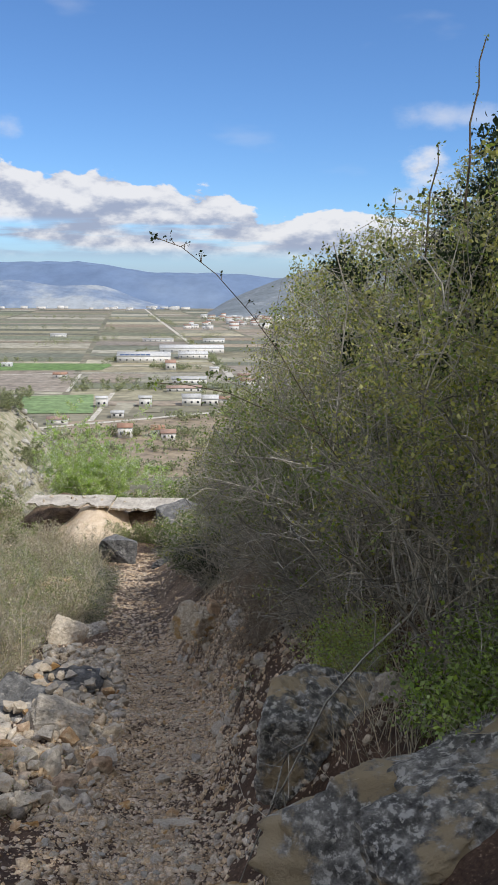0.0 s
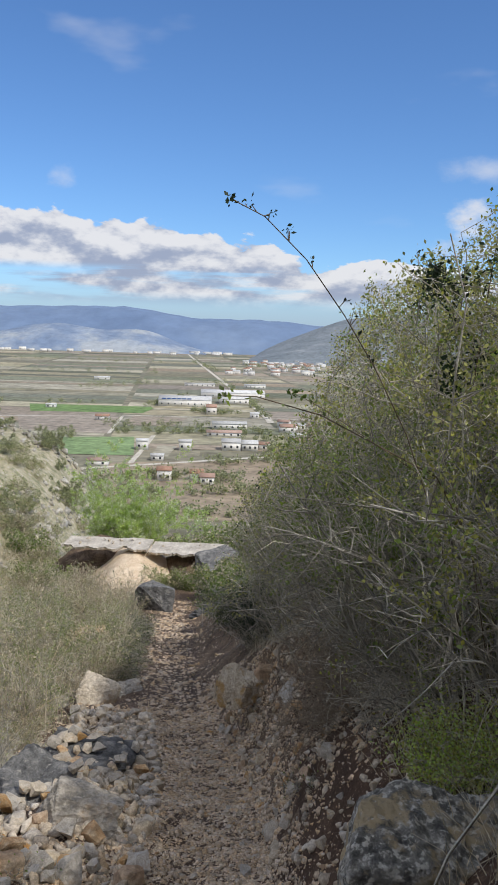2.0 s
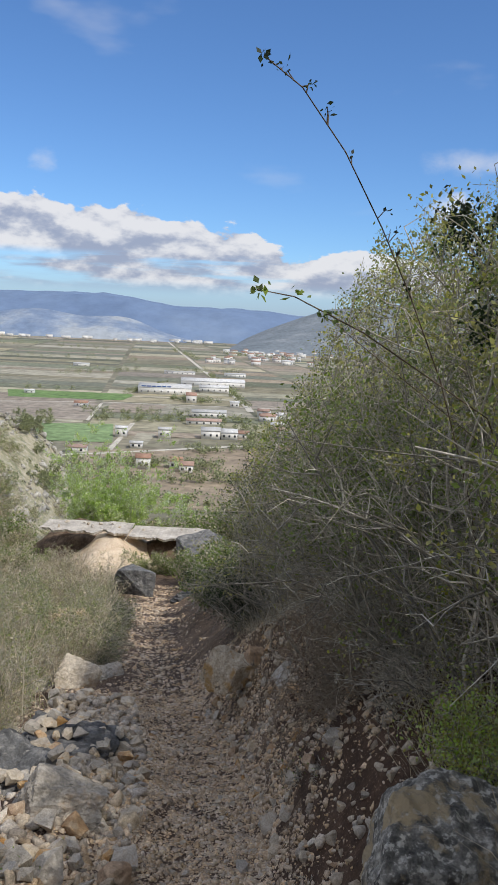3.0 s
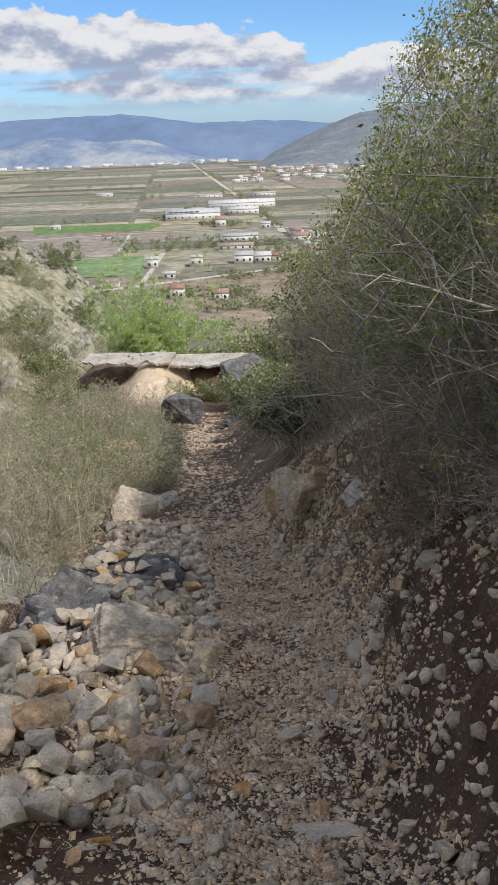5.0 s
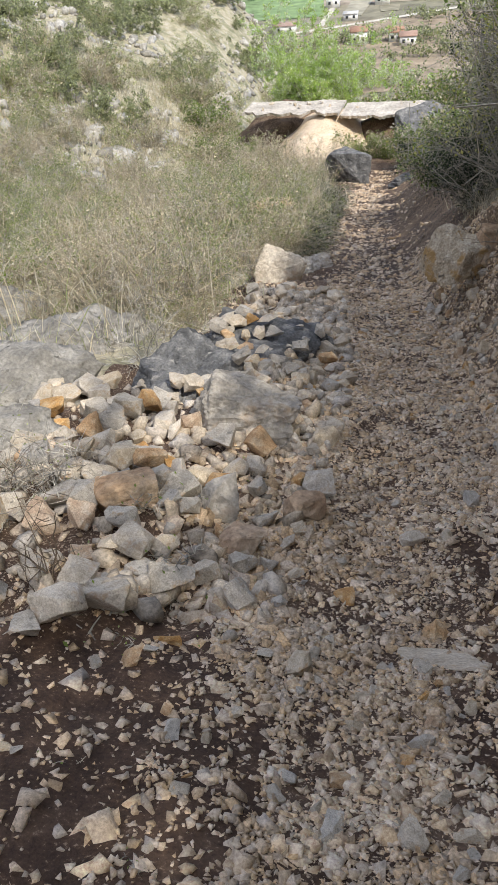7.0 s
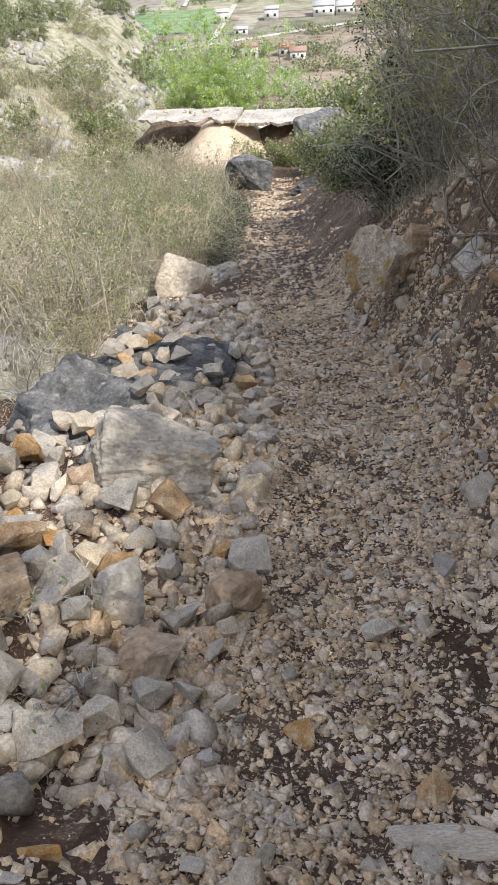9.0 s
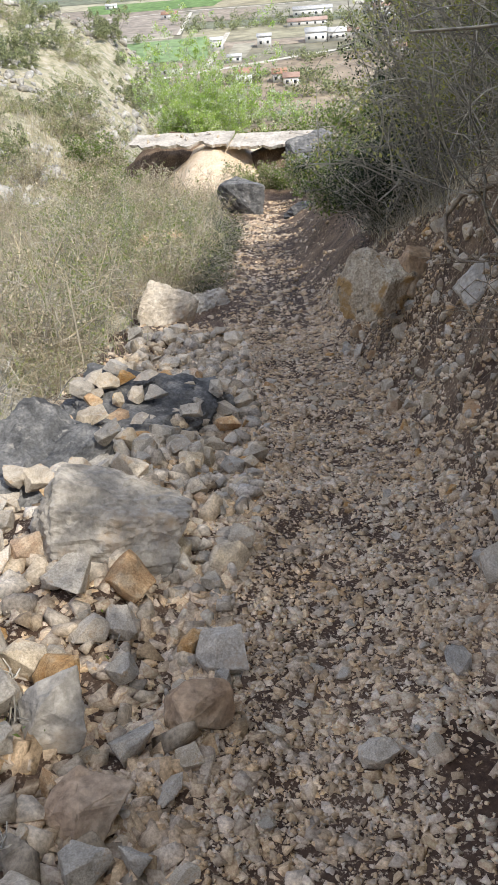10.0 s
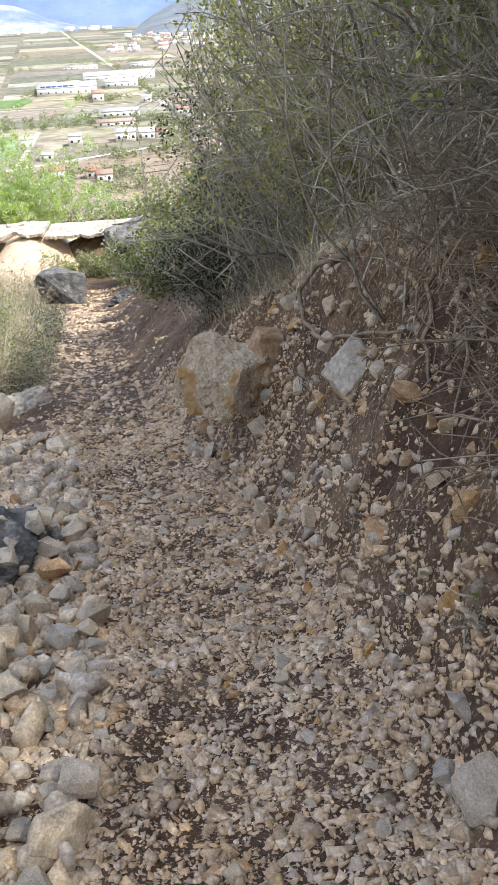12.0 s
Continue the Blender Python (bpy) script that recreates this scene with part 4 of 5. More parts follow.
for k_, (x_, y_) in enumerate(((0.95, 10.4), (0.98, 9.5), (0.9, 8.7), (0.78, 9.1), (0.85, 9.9), (0.8, 8.2))):
    shrub("root_tangle", 219 + 10 * k_, 0.8, 0.55, 26, [(M_STRAW, 1)], "tangle of dark roots and dry twigs over the bank", "roots", lean=(-0.75, 0.0), at=(x_, y_), density=0.1, per=1, leaf=0.01, twig=0.22, thick=0.006, droop=0.16, stem_mat=M_ROOT, forks=4, twigs=3)
shrub("shrub", 213, 1.25, 0.75, 70, DARKISH, "low shrub at the path edge with leaves dark as shade", at=(-0.12, 15.7), leaf=0.014, per=6, low=0.0, twig=0.25)
shrub("shrub", 216, 0.55, 0.4, 26, [(M_LEAF_BRIGHT, 1), (M_LEAF_OLIVE, 1)], "low green plant beside the boulder", at=(1.25, 6.6), leaf=0.013, per=6, low=0.0, twig=0.14, thick=0.004)
# out-of-view thickets added as sun blockers for the path and stone pile
for k, (x, y) in enumerate(((4.3, 3.2), (4.0, 0.8), (3.9, -1.6), (4.6, 6.2), (3.1, 2.6), (2.8, 1.0), (2.7, -0.6), (3.6, 4.3), (3.5, 3.4))):
    shrub("shrub", 260 + k, 3.4 if k == 3 else 4.6 if k < 4 else 5.4, 1.6 if k < 4 else 0.9, 48, GREENY, "unseen dense thicket added to shade the path", lean=(0.0 if k < 4 else 0.16, 0.0), at=(x, y), leaf=0.032, per=14, forks=5, twigs=3, low=0.0)
for k, (x, y) in enumerate(((1.3, 11.2), (1.25, 10.2), (1.2, 9.3), (1.2, 8.5), (1.3, 7.7))):
    shrub("shrub", 400 + k, 1.0, 0.75, 34, [(M_LEAF_GREEN, 1), (M_LEAF_OLIVE, 1)], "leafless twiggy shrub hanging low over the bank edge", lean=(-0.4, 0.0), at=(x + 0.05, y), density=0.3, per=3, twig=0.25, thick=0.008, droop=0.1, forks=6, twigs=5, slim=0.002)
# arching bramble cane over the view
cane_pts = [Vector(p) for p in ((1.5, 7.6, -0.5), (1.2, 7.2, 0.4), (0.92, 6.85, 1.05), (0.68, 6.5, 1.45), (0.48, 6.15, 1.72), (0.28, 5.8, 1.95), (0.10, 5.5, 2.09), (-0.03, 5.32, 2.13))]
cane = new("bramble_cane")
part("cane", tubes([(cane_pts, 0.0042, 0.002)], 5), M_CANE, cane)
r = random.Random(5)
buds, bud_spots = [], []
for i in range(14):
    k = r.uniform(3.0, 6.95)
    p = cane_pts[int(k)].lerp(cane_pts[int(k) + 1], k - int(k))
    tip = p + Vector((r.gauss(0, 0.025), r.gauss(0, 0.02), r.uniform(0.01, 0.05)))
    buds.append(([p, tip], 0.003, 0.002))
    bud_spots += [tuple(tip)] * 2
bud_spots += [tuple(cane_pts[-1])] * 6
tagged(part("bud_spur", tubes(buds, 3), M_CANE, cane), kind="stuff")
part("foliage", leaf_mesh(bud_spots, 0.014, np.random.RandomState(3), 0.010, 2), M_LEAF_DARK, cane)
tagged(cane, "long dark bramble cane arching with small new leaves", "bramble")


def second_cane(points, r0, seed, label):
    ob = new("bramble_cane")
    pts = [Vector(p) for p in points]
    part("cane", tubes([(pts, r0, r0 * 0.4)], 5), M_CANE, ob)
    rr = random.Random(seed)
    sp = []
    for i in range(10):
        k = rr.uniform(len(pts) * 0.35, len(pts) - 1.01)
        p = pts[int(k)].lerp(pts[int(k) + 1], k - int(k))
        sp.append(tuple(p + Vector((rr.gauss(0, 0.015), rr.gauss(0, 0.015), rr.uniform(0, 0.03)))))
    sp += [tuple(pts[-1])] * 4
    part("foliage", leaf_mesh(sp, 0.016, np.random.RandomState(seed), 0.01, 3), M_LEAF_GREEN, ob)
    return tagged(ob, label, "bramble")


second_cane(((2.36, 8.6, 0.8), (2.41, 8.4, 2.0), (2.38, 8.3, 2.7), (2.40, 8.3, 3.0), (2.38, 8.3, 3.3), (2.44, 8.3, 3.6), (2.43, 8.3, 3.8), (2.48, 8.3, 4.0)), 0.014, 9, "upright dark cane above the hedge")
second_cane(((2.0, 8.4, 1.0), (2.05, 8.3, 2.2), (2.04, 8.2, 2.7), (2.10, 8.2, 2.95), (2.09, 8.2, 3.1)), 0.012, 10, "short upright cane above the hedge")
second_cane(((1.7, 8.8, 1.0), (1.75, 8.6, 2.0), (1.78, 8.5, 2.5), (1.8, 8.5, 2.75)), 0.006, 11, "thin leafy shoot above the hedge")
second_cane(((1.5, 7.0, -0.3), (1.25, 6.5, 0.5), (0.95, 6.0, 0.95), (0.36, 5.5, 1.28), (0.23, 5.3, 1.33), (0.1, 5.1, 1.38), (-0.01, 4.95, 1.39)), 0.0042, 12, "dark bramble cane with a leafy tip reaching over the path")
second_cane(((1.6, 7.2, -0.2), (1.2, 6.8, 0.7), (0.41, 6.2, 1.24), (0.3, 6.0, 1.31), (0.24, 5.9, 1.34)), 0.003, 13, "thin bramble shoot ending in a leaf rosette")
# bare roots hanging down the bank
def root(points, r0, seed):
    rr = random.Random(seed)
    pts = []
    for i in range(len(points) - 1):
        a, b = Vector(points[i]), Vector(points[i + 1])
        for k in range(4):
            p = a.lerp(b, k / 4)
            z = land1(p.x, p.y)
            pts.append(Vector((p.x + rr.gauss(0, 0.012), p.y + rr.gauss(0, 0.012), max(p.z, z + r0 * 0.4) + rr.gauss(0, 0.008))))
    ob = part("root", tubes([(pts, r0, r0 * 0.45)], 6), M_ROOT)
    return tagged(ob, "bare grey root hanging on the earth bank", "root", "roots on the bank")


root(((0.46, 11.5, -1.98), (0.32, 11.9, -2.15), (0.2, 12.0, -2.36), (0.18, 11.75, -2.46), (0.26, 11.4, -2.46), (0.40, 10.95, -2.26), (0.52, 10.3, -2.0)), 0.02, 1)
root(((0.95, 10.9, -1.5), (0.64, 10.5, -1.8), (0.52, 10.2, -2.0), (0.47, 9.95, -2.15)), 0.017, 2)
root(((0.95, 10.4, -1.5), (0.68, 10.05, -1.75), (0.55, 9.8, -2.0), (0.42, 9.6, -2.3)), 0.009, 3)
root(((1.0, 10.1, -1.4), (0.74, 9.95, -1.65), (0.62, 9.7, -1.9)), 0.008, 4)
root(((1.0, 9.6, -1.4), (0.75, 9.35, -1.65), (0.6, 9.2, -1.95), (0.5, 9.15, -2.2)), 0.009, 5)
root(((1.05, 9.0, -1.2), (0.8, 8.8, -1.6), (0.62, 8.7, -1.95)), 0.008, 6)
rr_ = random.Random(77)
for i in range(16):
    yy = rr_.uniform(8.8, 11.2)
    cxx = float(np.interp(yy, PATH_Y, PATH_X)) + 0.48
    root([(cxx + 1.0 - 0.2 * k + rr_.gauss(0, 0.05), yy + rr_.gauss(0, 0.12) * k, -9) for k in range(rr_.randint(3, 5))], rr_.uniform(0.003, 0.007), 20 + i)
# bright green shrub behind the slab
green = shrub("shrub", 230, 3.9, 3.0, 80, [(M_LEAF_BRIGHT, 5), (M_LEAF_HIGHLIGHT, 2)], "bright spring-green bush behind the concrete slab", leaf=0.042, per=14, low=0.0, twig=0.6, thick=0.016)
green.matrix_world = Matrix.LocRotScale((-7.4, 40.2, -9.0), Euler((0, 0, 0)), Vector((1.05, 0.8, 1.1)))
# dry, twiggy bushes on the valley side
dry = shrub("dry_bush", 240, 1.15, 0.8, 46, [(M_STRAW, 1), (M_GRASS, 1)], "dry tan twiggy bush among straw grass", "bush", leaf=0.028, per=2, low=0.2, twig=0.34, thick=0.011, stem_mat=M_STRAW, forks=3, density=0.6, twigs=3, slim=0.0045)
put(dry, -3.9, 14.2)
dry["group"] = "dry bushes on the slope"
r = random.Random(11)
for x, y, s in ((-3.3, 12.2, 0.75), (-4.6, 12.6, 0.9), (-5.2, 15.5, 1.1), (-3.6, 17.5, 1.0), (-6.2, 13.2, 0.9), (-5.0, 19.0, 1.2), (-7.2, 17.0, 1.1), (-6.4, 22.0, 1.3), (-8.6, 20.5, 1.2), (-4.4, 22.5, 0.9), (-5.6, 26.0, 1.2), (-7.9, 26.5, 1.4), (-10.5, 24.0, 1.3), (-6.8, 30.0, 1.3), (-9.4, 30.5, 1.5), (-11.5, 29.0, 1.3), (-12.5, 33.0, 1.6), (-14.0, 29.0, 1.4), (-10.8, 36.0, 1.7), (-15.5, 36.0, 1.8), (-13.0, 40.0, 1.8), (-17.0, 33.0, 1.5), (-12.0, 22.0, 1.2), (-13.5, 25.5, 1.4), (-8.6, 14.5, 1.0), (-10.3, 18.0, 1.2), (-2.9, 11.2, 0.5), (-3.0, 15.9, 0.8), (-3.4, 19.2, 0.8)):
    put(copy_thing(dry, Matrix()), x, y, 0, r.uniform(0, 360), s)
for k, (x, y, hh) in enumerate(((-2.75, 10.0, 1.0), (-2.6, 6.7, 0.75), (-3.5, 12.0, 1.1), (-4.3, 12.9, 1.2), (-2.3, 7.4, 0.5), (-4.4, 16.0, 1.3), (-3.2, 13.4, 0.9))):
    put(shrub("bare_bush", 280 + k, hh, hh * 0.8, 20, [(M_GRASS, 1)], "small leafless bush with grey twigs among stones", "bush", leaf=0.012, per=2, density=0.15, twig=0.22, thick=0.006, forks=4, twigs=4), x, y)
bush_kinds = []
for k in range(3):
    ob = shrub("bare_bush", 290 + k, 1.25, 0.95, 30, [(M_STRAW, 1), (M_GRASS, 1)], "pale tan twiggy bush with few green shoots on the slope", "bush", leaf=0.014, per=2, density=0.3, twig=0.3, thick=0.012, forks=5, twigs=4, stem_mat=M_TWIG, slim=0.0045)
    ob["group"] = "twiggy bushes on the slope"
    bush_kinds.append(ob)
    put(ob, -3.9 - 0.9 * k, 11.9 + 1.3 * k, 0, 60 * k, 0.9)
for i in range(46):
    y = r.uniform(11.2, 31)
    x = float(np.interp(y, PATH_Y, PATH_X)) - 1.7 - r.random() * (2.2 + 0.28 * y) - (0.7 if y < 13 else 0)
    put(copy_thing(bush_kinds[i % 3], Matrix()), x, y, 0, r.uniform(0, 360), r.uniform(0.55, 1.0) * (0.85 + 0.012 * y))
put(shrub("sapling", 299, 0.75, 0.28, 5, [(M_GRASS, 1)], "small dark leafless sapling beside the stone pile", "bush", leaf=0.01, per=1, density=0.05, twig=0.16, thick=0.008, forks=4, twigs=2, stem_mat=M_CANE), -1.72, 6.45)
sprig = shrub("weed", 298, 0.13, 0.12, 12, [(M_LEAF_GREEN, 1)], "tiny green weed growing in dark soil", "weed", leaf=0.010, per=4, low=0.0, twig=0.05, thick=0.0015, forks=3, twigs=3)
sprig["group"] = "tiny weeds in the soil"
put(sprig, -1.22, 6.15)
for x, y, s in ((-1.0, 6.3, 0.8), (-1.3, 6.5, 1.1), (-0.95, 6.75, 1.2), (-1.75, 6.1, 0.9), (-1.1, 5.5, 0.6), (-1.3, 7.9, 1.3), (-2.1, 7.3, 1.4), (-0.75, 5.2, 0.5), (0.45, 7.0, 0.9), (0.55, 8.0, 1.2), (-0.02, 11.0, 1.0), (0.25, 9.3, 0.8), (0.42, 8.85, 1.8), (0.44, 8.4, 1.2), (-1.5, 6.35, 1.8), (-1.7, 6.6, 1.5)):
    put(copy_thing(sprig, Matrix()), x, y, 0, 77 * s * 9, s)
for x, y, s in ((-1.44, 7.31, 1.6), (-1.62, 7.2, 1.2), (-1.3, 6.8, 1.3)):
    put(copy_thing(sprig, Matrix()), x, y, 0.09, 130 * s, s)
weed = shrub("weed_bush", 241, 0.95, 0.7, 26, [(M_GRASS, 2), (M_LEAF_GREEN, 1)], "thin grey-green weed bush among dry grass", "bush", leaf=0.016, per=4, low=0.1, twig=0.25, thick=0.005, forks=3, density=0.9, twigs=4)
weed["group"] = "green weeds on the slope"
put(weed, -3.5, 13.0)
for i in range(44):
    y = r.uniform(10.5, 30)
    put(copy_thing(weed, Matrix()), float(np.interp(y, PATH_Y, PATH_X)) - 1.6 - r.random() ** 1.3 * (3 + 0.25 * y) - (0.8 if y < 13 else 0), y, 0, r.uniform(0, 360), r.uniform(0.6, 1.5))
scrub = shrub("scrub_bush", 250, 1.5, 1.5, 9, [(M_SCRUB, 1)], "low dark green scrub bush on the rocky hillside", "bush", leaf=0.05, per=12, low=0.0, twig=0.5, thick=0.015, forks=4, twigs=3)
scrub["group"] = "scrub on the far hillside"
put(scrub, -16, 34)
for i in range(120):
    y = r.uniform(31, 66)
    x = -r.uniform(11 + 0.1 * (y - 24), 16 + 0.62 * y)
    put(copy_thing(scrub, Matrix()), x, y, -0.1, r.uniform(0, 360), r.uniform(0.45, 1.5))


pale = shrub("scrub_bush", 252, 1.1, 1.3, 12, [(M_GRASS, 2), (M_STRAW, 1)], "pale grey-green scrub bush on the rocky hillside", "bush", leaf=0.036, per=6, low=0.0, twig=0.45, thick=0.012, forks=4, twigs=3, stem_mat=M_TWIG)
pale["group"] = "pale scrub on the far hillside"
put(pale, -13, 31)
for i in range(110):
    y = r.uniform(22, 60)
    x = -r.uniform(9.5 + 0.05 * (y - 22), 14 + 0.5 * y)
    put(copy_thing(pale, Matrix()), x, y, -0.1, r.uniform(0, 360), r.uniform(0.5, 1.4))


def blades(count, seed, area, tall, wide, lean=0.35):
    rr = np.random.RandomState(seed)
    x, y = area(rr, count)
    n = len(x)
    z = land(x, y) - 0.02
    h = tall * rr.uniform(0.4, 1.25, n)
    a = rr.uniform(0, 6.283, n)
    w = wide * rr.uniform(0.6, 1.3, n)
    lx, ly = rr.normal(0, lean, n) * h, rr.normal(0, lean, n) * h
    p = np.stack([x, y, z], -1)
    side = np.stack([np.cos(a) * w, np.sin(a) * w, np.zeros(n)], -1)
    mid = p + np.stack([lx * 0.4, ly * 0.4, h * 0.6], -1)
    tip = p + np.stack([lx, ly, h], -1)
    v = np.stack([p - side, p + side, mid + side * 0.7, mid - side * 0.7, tip + side * 0.1, tip - side * 0.1], 1).reshape(-1, 3)
    k = 6 * np.arange(n)[:, None]
    f = np.concatenate([k + np.array([[0, 1, 2, 3]]), k + np.array([[3, 2, 4, 5]])], 0)
    return v, f


def clumpy(rr, n, x0, x1, y0, y1, thr=0.0):
    x, y = rr.uniform(x0, x1, n), rr.uniform(y0, y1, n)
    keep = value_noise(x * 0.8, y * 0.8, 31) + 0.6 * value_noise(x * 2.4, y * 2.4, 32) > thr - 0.1 + rr.uniform(-0.2, 0.2, n)
    keep &= x < np.interp(y, PATH_Y, PATH_X) - 1.15 - 0.7 * smooth(13.5, 12.0, y) - 0.9 * smooth(11.5, 10.0, y) + 0.5 * value_noise(x * 3, y * 3, 33)
    return x[keep], y[keep]


tagged(part("dry_grass", blades(9000, 61, lambda q, n: clumpy(q, n, -9, -1.5, 8.6, 24), 0.32, 0.006, 0.55), M_STRAW), "dry straw-coloured grass on the slope", "grass", kind="stuff")
tagged(part("dry_grass", blades(22000, 62, lambda q, n: clumpy(q, n, -20, -2.5, 20, 42), 0.5, 0.011), M_STRAW), "dry straw-coloured grass farther down", "grass", kind="stuff")
tagged(part("green_grass", blades(14000, 63, lambda q, n: clumpy(q, n, -9, -1.6, 8.6, 28, 0.05), 0.30, 0.0048, 0.5), M_GRASS), "fresh green grass between dry stalks", "grass", kind="stuff")


tagged(part("dry_stalks", blades(2600, 65, lambda q, n: clumpy(q, n, -9, -1.6, 10.5, 26, 0.02), 0.95, 0.007, 0.4), M_STRAW), "tall pale dry stalks standing out of the grass", "stalks", kind="stuff")
tagged(part("green_stalks", blades(1800, 66, lambda q, n: clumpy(q, n, -9, -1.6, 10.5, 26, 0.06), 0.8, 0.006, 0.4), M_GRASS), "tall green stalks among dry grass", "stalks", kind="stuff")


def bank_grass(rr, n):
    y = rr.uniform(4.6, 17, n)
    return np.interp(y, PATH_Y, PATH_X) + 0.48 + rr.uniform(0.8, 2.2, n), y


tagged(part("dry_grass", blades(6000, 64, bank_grass, 0.3, 0.003, 0.7), M_STRAW), "dry grass hanging over the bank edge", "grass", kind="stuff")

# dark leaves paint the strip of shade along the left path edge
edge_shrub = shrub("low_shrub", 243, 0.42, 0.55, 30, [(M_LEAF_DARK, 2), (M_LEAF_GREEN, 1)], "low green shrub, its dark leaves making a shade strip", "shrub", leaf=0.013, per=3, low=0.0, twig=0.2, thick=0.006, density=0.6)
edge_shrub["group"] = "low shrubs along the path edge"
put(edge_shrub, float(np.interp(16.2, PATH_Y, PATH_X)) - 0.95, 16.2)
for y, s in ((17.3, 0.8), (18.4, 1.1), (19.6, 0.9), (20.9, 1.2), (22.3, 1.1), (23.9, 1.3), (25.4, 1.0)):
    put(copy_thing(edge_shrub, Matrix()), float(np.interp(y, PATH_Y, PATH_X)) - 0.95 - 0.15 * math.sin(y * 5), y, 0, y * 50, s)

# ---- concrete slab at the path's end ----


def slab_piece(x0, x1, y0, y1, z, t, seed):
    rr = random.Random(seed)
    bm = bmesh.new()
    n = 44
    rows = []
    for j, yy in enumerate((y0, y1)):
        rows.append([(x0 + (x1 - x0) * i / n, yy + (rr.gauss(0, 0.012) + 0.7 * noise.noise(Vector((i * 0.14, seed * 5.1, 0))) + 0.16 * noise.noise(Vector((i * 0.6, seed * 2.1, 3))) if j == 0 else 0), z + 0.06 * noise.noise(Vector((i * 0.1, seed, 1))) + 0.02 * noise.noise(Vector((i * 0.5, seed, 4)))) for i in range(n + 1)])
    top_v = [[bm.verts.new(p) for p in row] for row in rows]
    low_v = [[bm.verts.new((p[0], p[1] + (0.06 if j == 0 else 0), p[2] - t * (0.75 + 0.5 * rr.random()))) for p in row] for j, row in enumerate(rows)]
    for i in range(n):
        bm.faces.new((top_v[0][i], top_v[0][i + 1], top_v[1][i + 1], top_v[1][i]))
        bm.faces.new((low_v[0][i + 1], low_v[0][i], low_v[1][i], low_v[1][i + 1]))
        bm.faces.new((top_v[0][i + 1], top_v[0][i], low_v[0][i], low_v[0][i + 1]))
        bm.faces.new((top_v[1][i], top_v[1][i + 1], low_v[1][i + 1], low_v[1][i]))
    for k in (0, n):
        bm.faces.new((top_v[0][k], top_v[1][k], low_v[1][k], low_v[0][k]) if k == 0 else (top_v[1][k], top_v[0][k], low_v[0][k], low_v[1][k]))
    return bm


slab = part("concrete_slab", slab_piece(-9.0, -5.4, 33.7, 35.4, -7.1, 0.10, 1), M_CONCRETE, smooth_shade=False)
tagged(slab, "broken concrete slab overhanging the eroded earth", "slab")
slab2 = part("concrete_slab", slab_piece(-5.36, -2.2, 33.6, 35.4, -7.2, 0.10, 2), M_CONCRETE, smooth_shade=False)
tagged(slab2, "weathered concrete slab resting on earth", "slab")


def heap(x, y, top_z, rx, ry, drop, seed):
    """A scree cone of loose earth."""
    n, m = 48, 22
    vs, fs = [(x, y, top_z)], []
    for j in range(1, m + 1):
        for i in range(n):
            a_ = 2 * math.pi * i / n
            q = j / m
            px, py = x + math.cos(a_) * rx * q, y + math.sin(a_) * ry * q
            wob_ = noise.noise(Vector((px * 0.9, py * 0.9, seed))) * 0.28 + noise.noise(Vector((px * 3.0, py * 3.0, seed))) * 0.10
            vs.append((px, py, top_z - drop * (0.35 * q + 0.65 * q * q) + wob_ * min(1, q * 2)))
    for i in range(n):
        i2 = (i + 1) % n
        fs.append((0, 1 + i, 1 + i2, 0))
        for j in range(m - 1):
            fs.append((1 + j * n + i, 1 + (j + 1) * n + i, 1 + (j + 1) * n + i2, 1 + j * n + i2))
    bm = bmesh.new()
    bv = [bm.verts.new(v) for v in vs]
    for f in fs:
        bm.faces.new([bv[k] for k in dict.fromkeys(f)])
    return bm


tagged(part("earth_slope", heap(-5.9, 34.2, -7.24, 2.6, 6.6, 2.1, 3.0), M_CUT), "bright freshly eroded earth under the slab", "earth")
tagged(part("earth_slope", heap(-3.6, 35.0, -7.42, 3.0, 2.4, 1.6, 7.0), M_BANK), "dark earth holding up the concrete slab", "earth")
tagged(part("earth_slope", heap(-8.0, 36.6, -7.3, 2.4, 2.2, 1.8, 9.0), M_BANK), "shaded earth under the overhanging slab", "earth")
edge = random.Random(3)
for i in range(16):
    s = edge.uniform(0.08, 0.2)
    place_rock("stone", edge.choice(ROCKS["white"]), edge.uniform(-8.6, -5.6) if i < 10 else edge.uniform(-5, -2.4), edge.uniform(34, 35), s, (0, 0, edge.uniform(0, 360)), 0.2, "loose stone lying on the concrete slab", "stone", "stones on the slab", z=-7.1 if i < 10 else -7.22)

low_bush = shrub("low_bush", 242, 0.9, 0.9, 22, [(M_LEAF_GREEN, 2), (M_STRAW, 1)], "low green and straw bush below the slab", "bush", leaf=0.035, per=4, low=0.0, twig=0.3, thick=0.006)
low_bush["group"] = "bushes below the slab"
put(low_bush, -4.6, 32.4)
for x, y, s in ((-3.4, 32.2, 1.0), (-2.2, 30.3, 1.3), (-1.2, 28.8, 1.4), (-0.6, 26.0, 1.5), (-0.7, 23.0, 1.3), (-8.6, 32.6, 1.1), (-9.8, 33.4, 1.3), (-0.9, 20.8, 1.2), (-3.4, 17.0, 0.45), (-3.9, 19.0, 0.5), (-2.9, 37.5, 2.0), (-1.2, 38.5, 2.4), (-4.4, 39.5, 1.8), (0.6, 37.0, 2.6), (-2.4, 41.0, 2.6), (-11.5, 38.0, 1.8), (-5.2, 32.6, 0.6)):
    put(copy_thing(low_bush, Matrix()), x, y, 0, 40 * s, s)

# ---- the valley ----
r = random.Random(21)


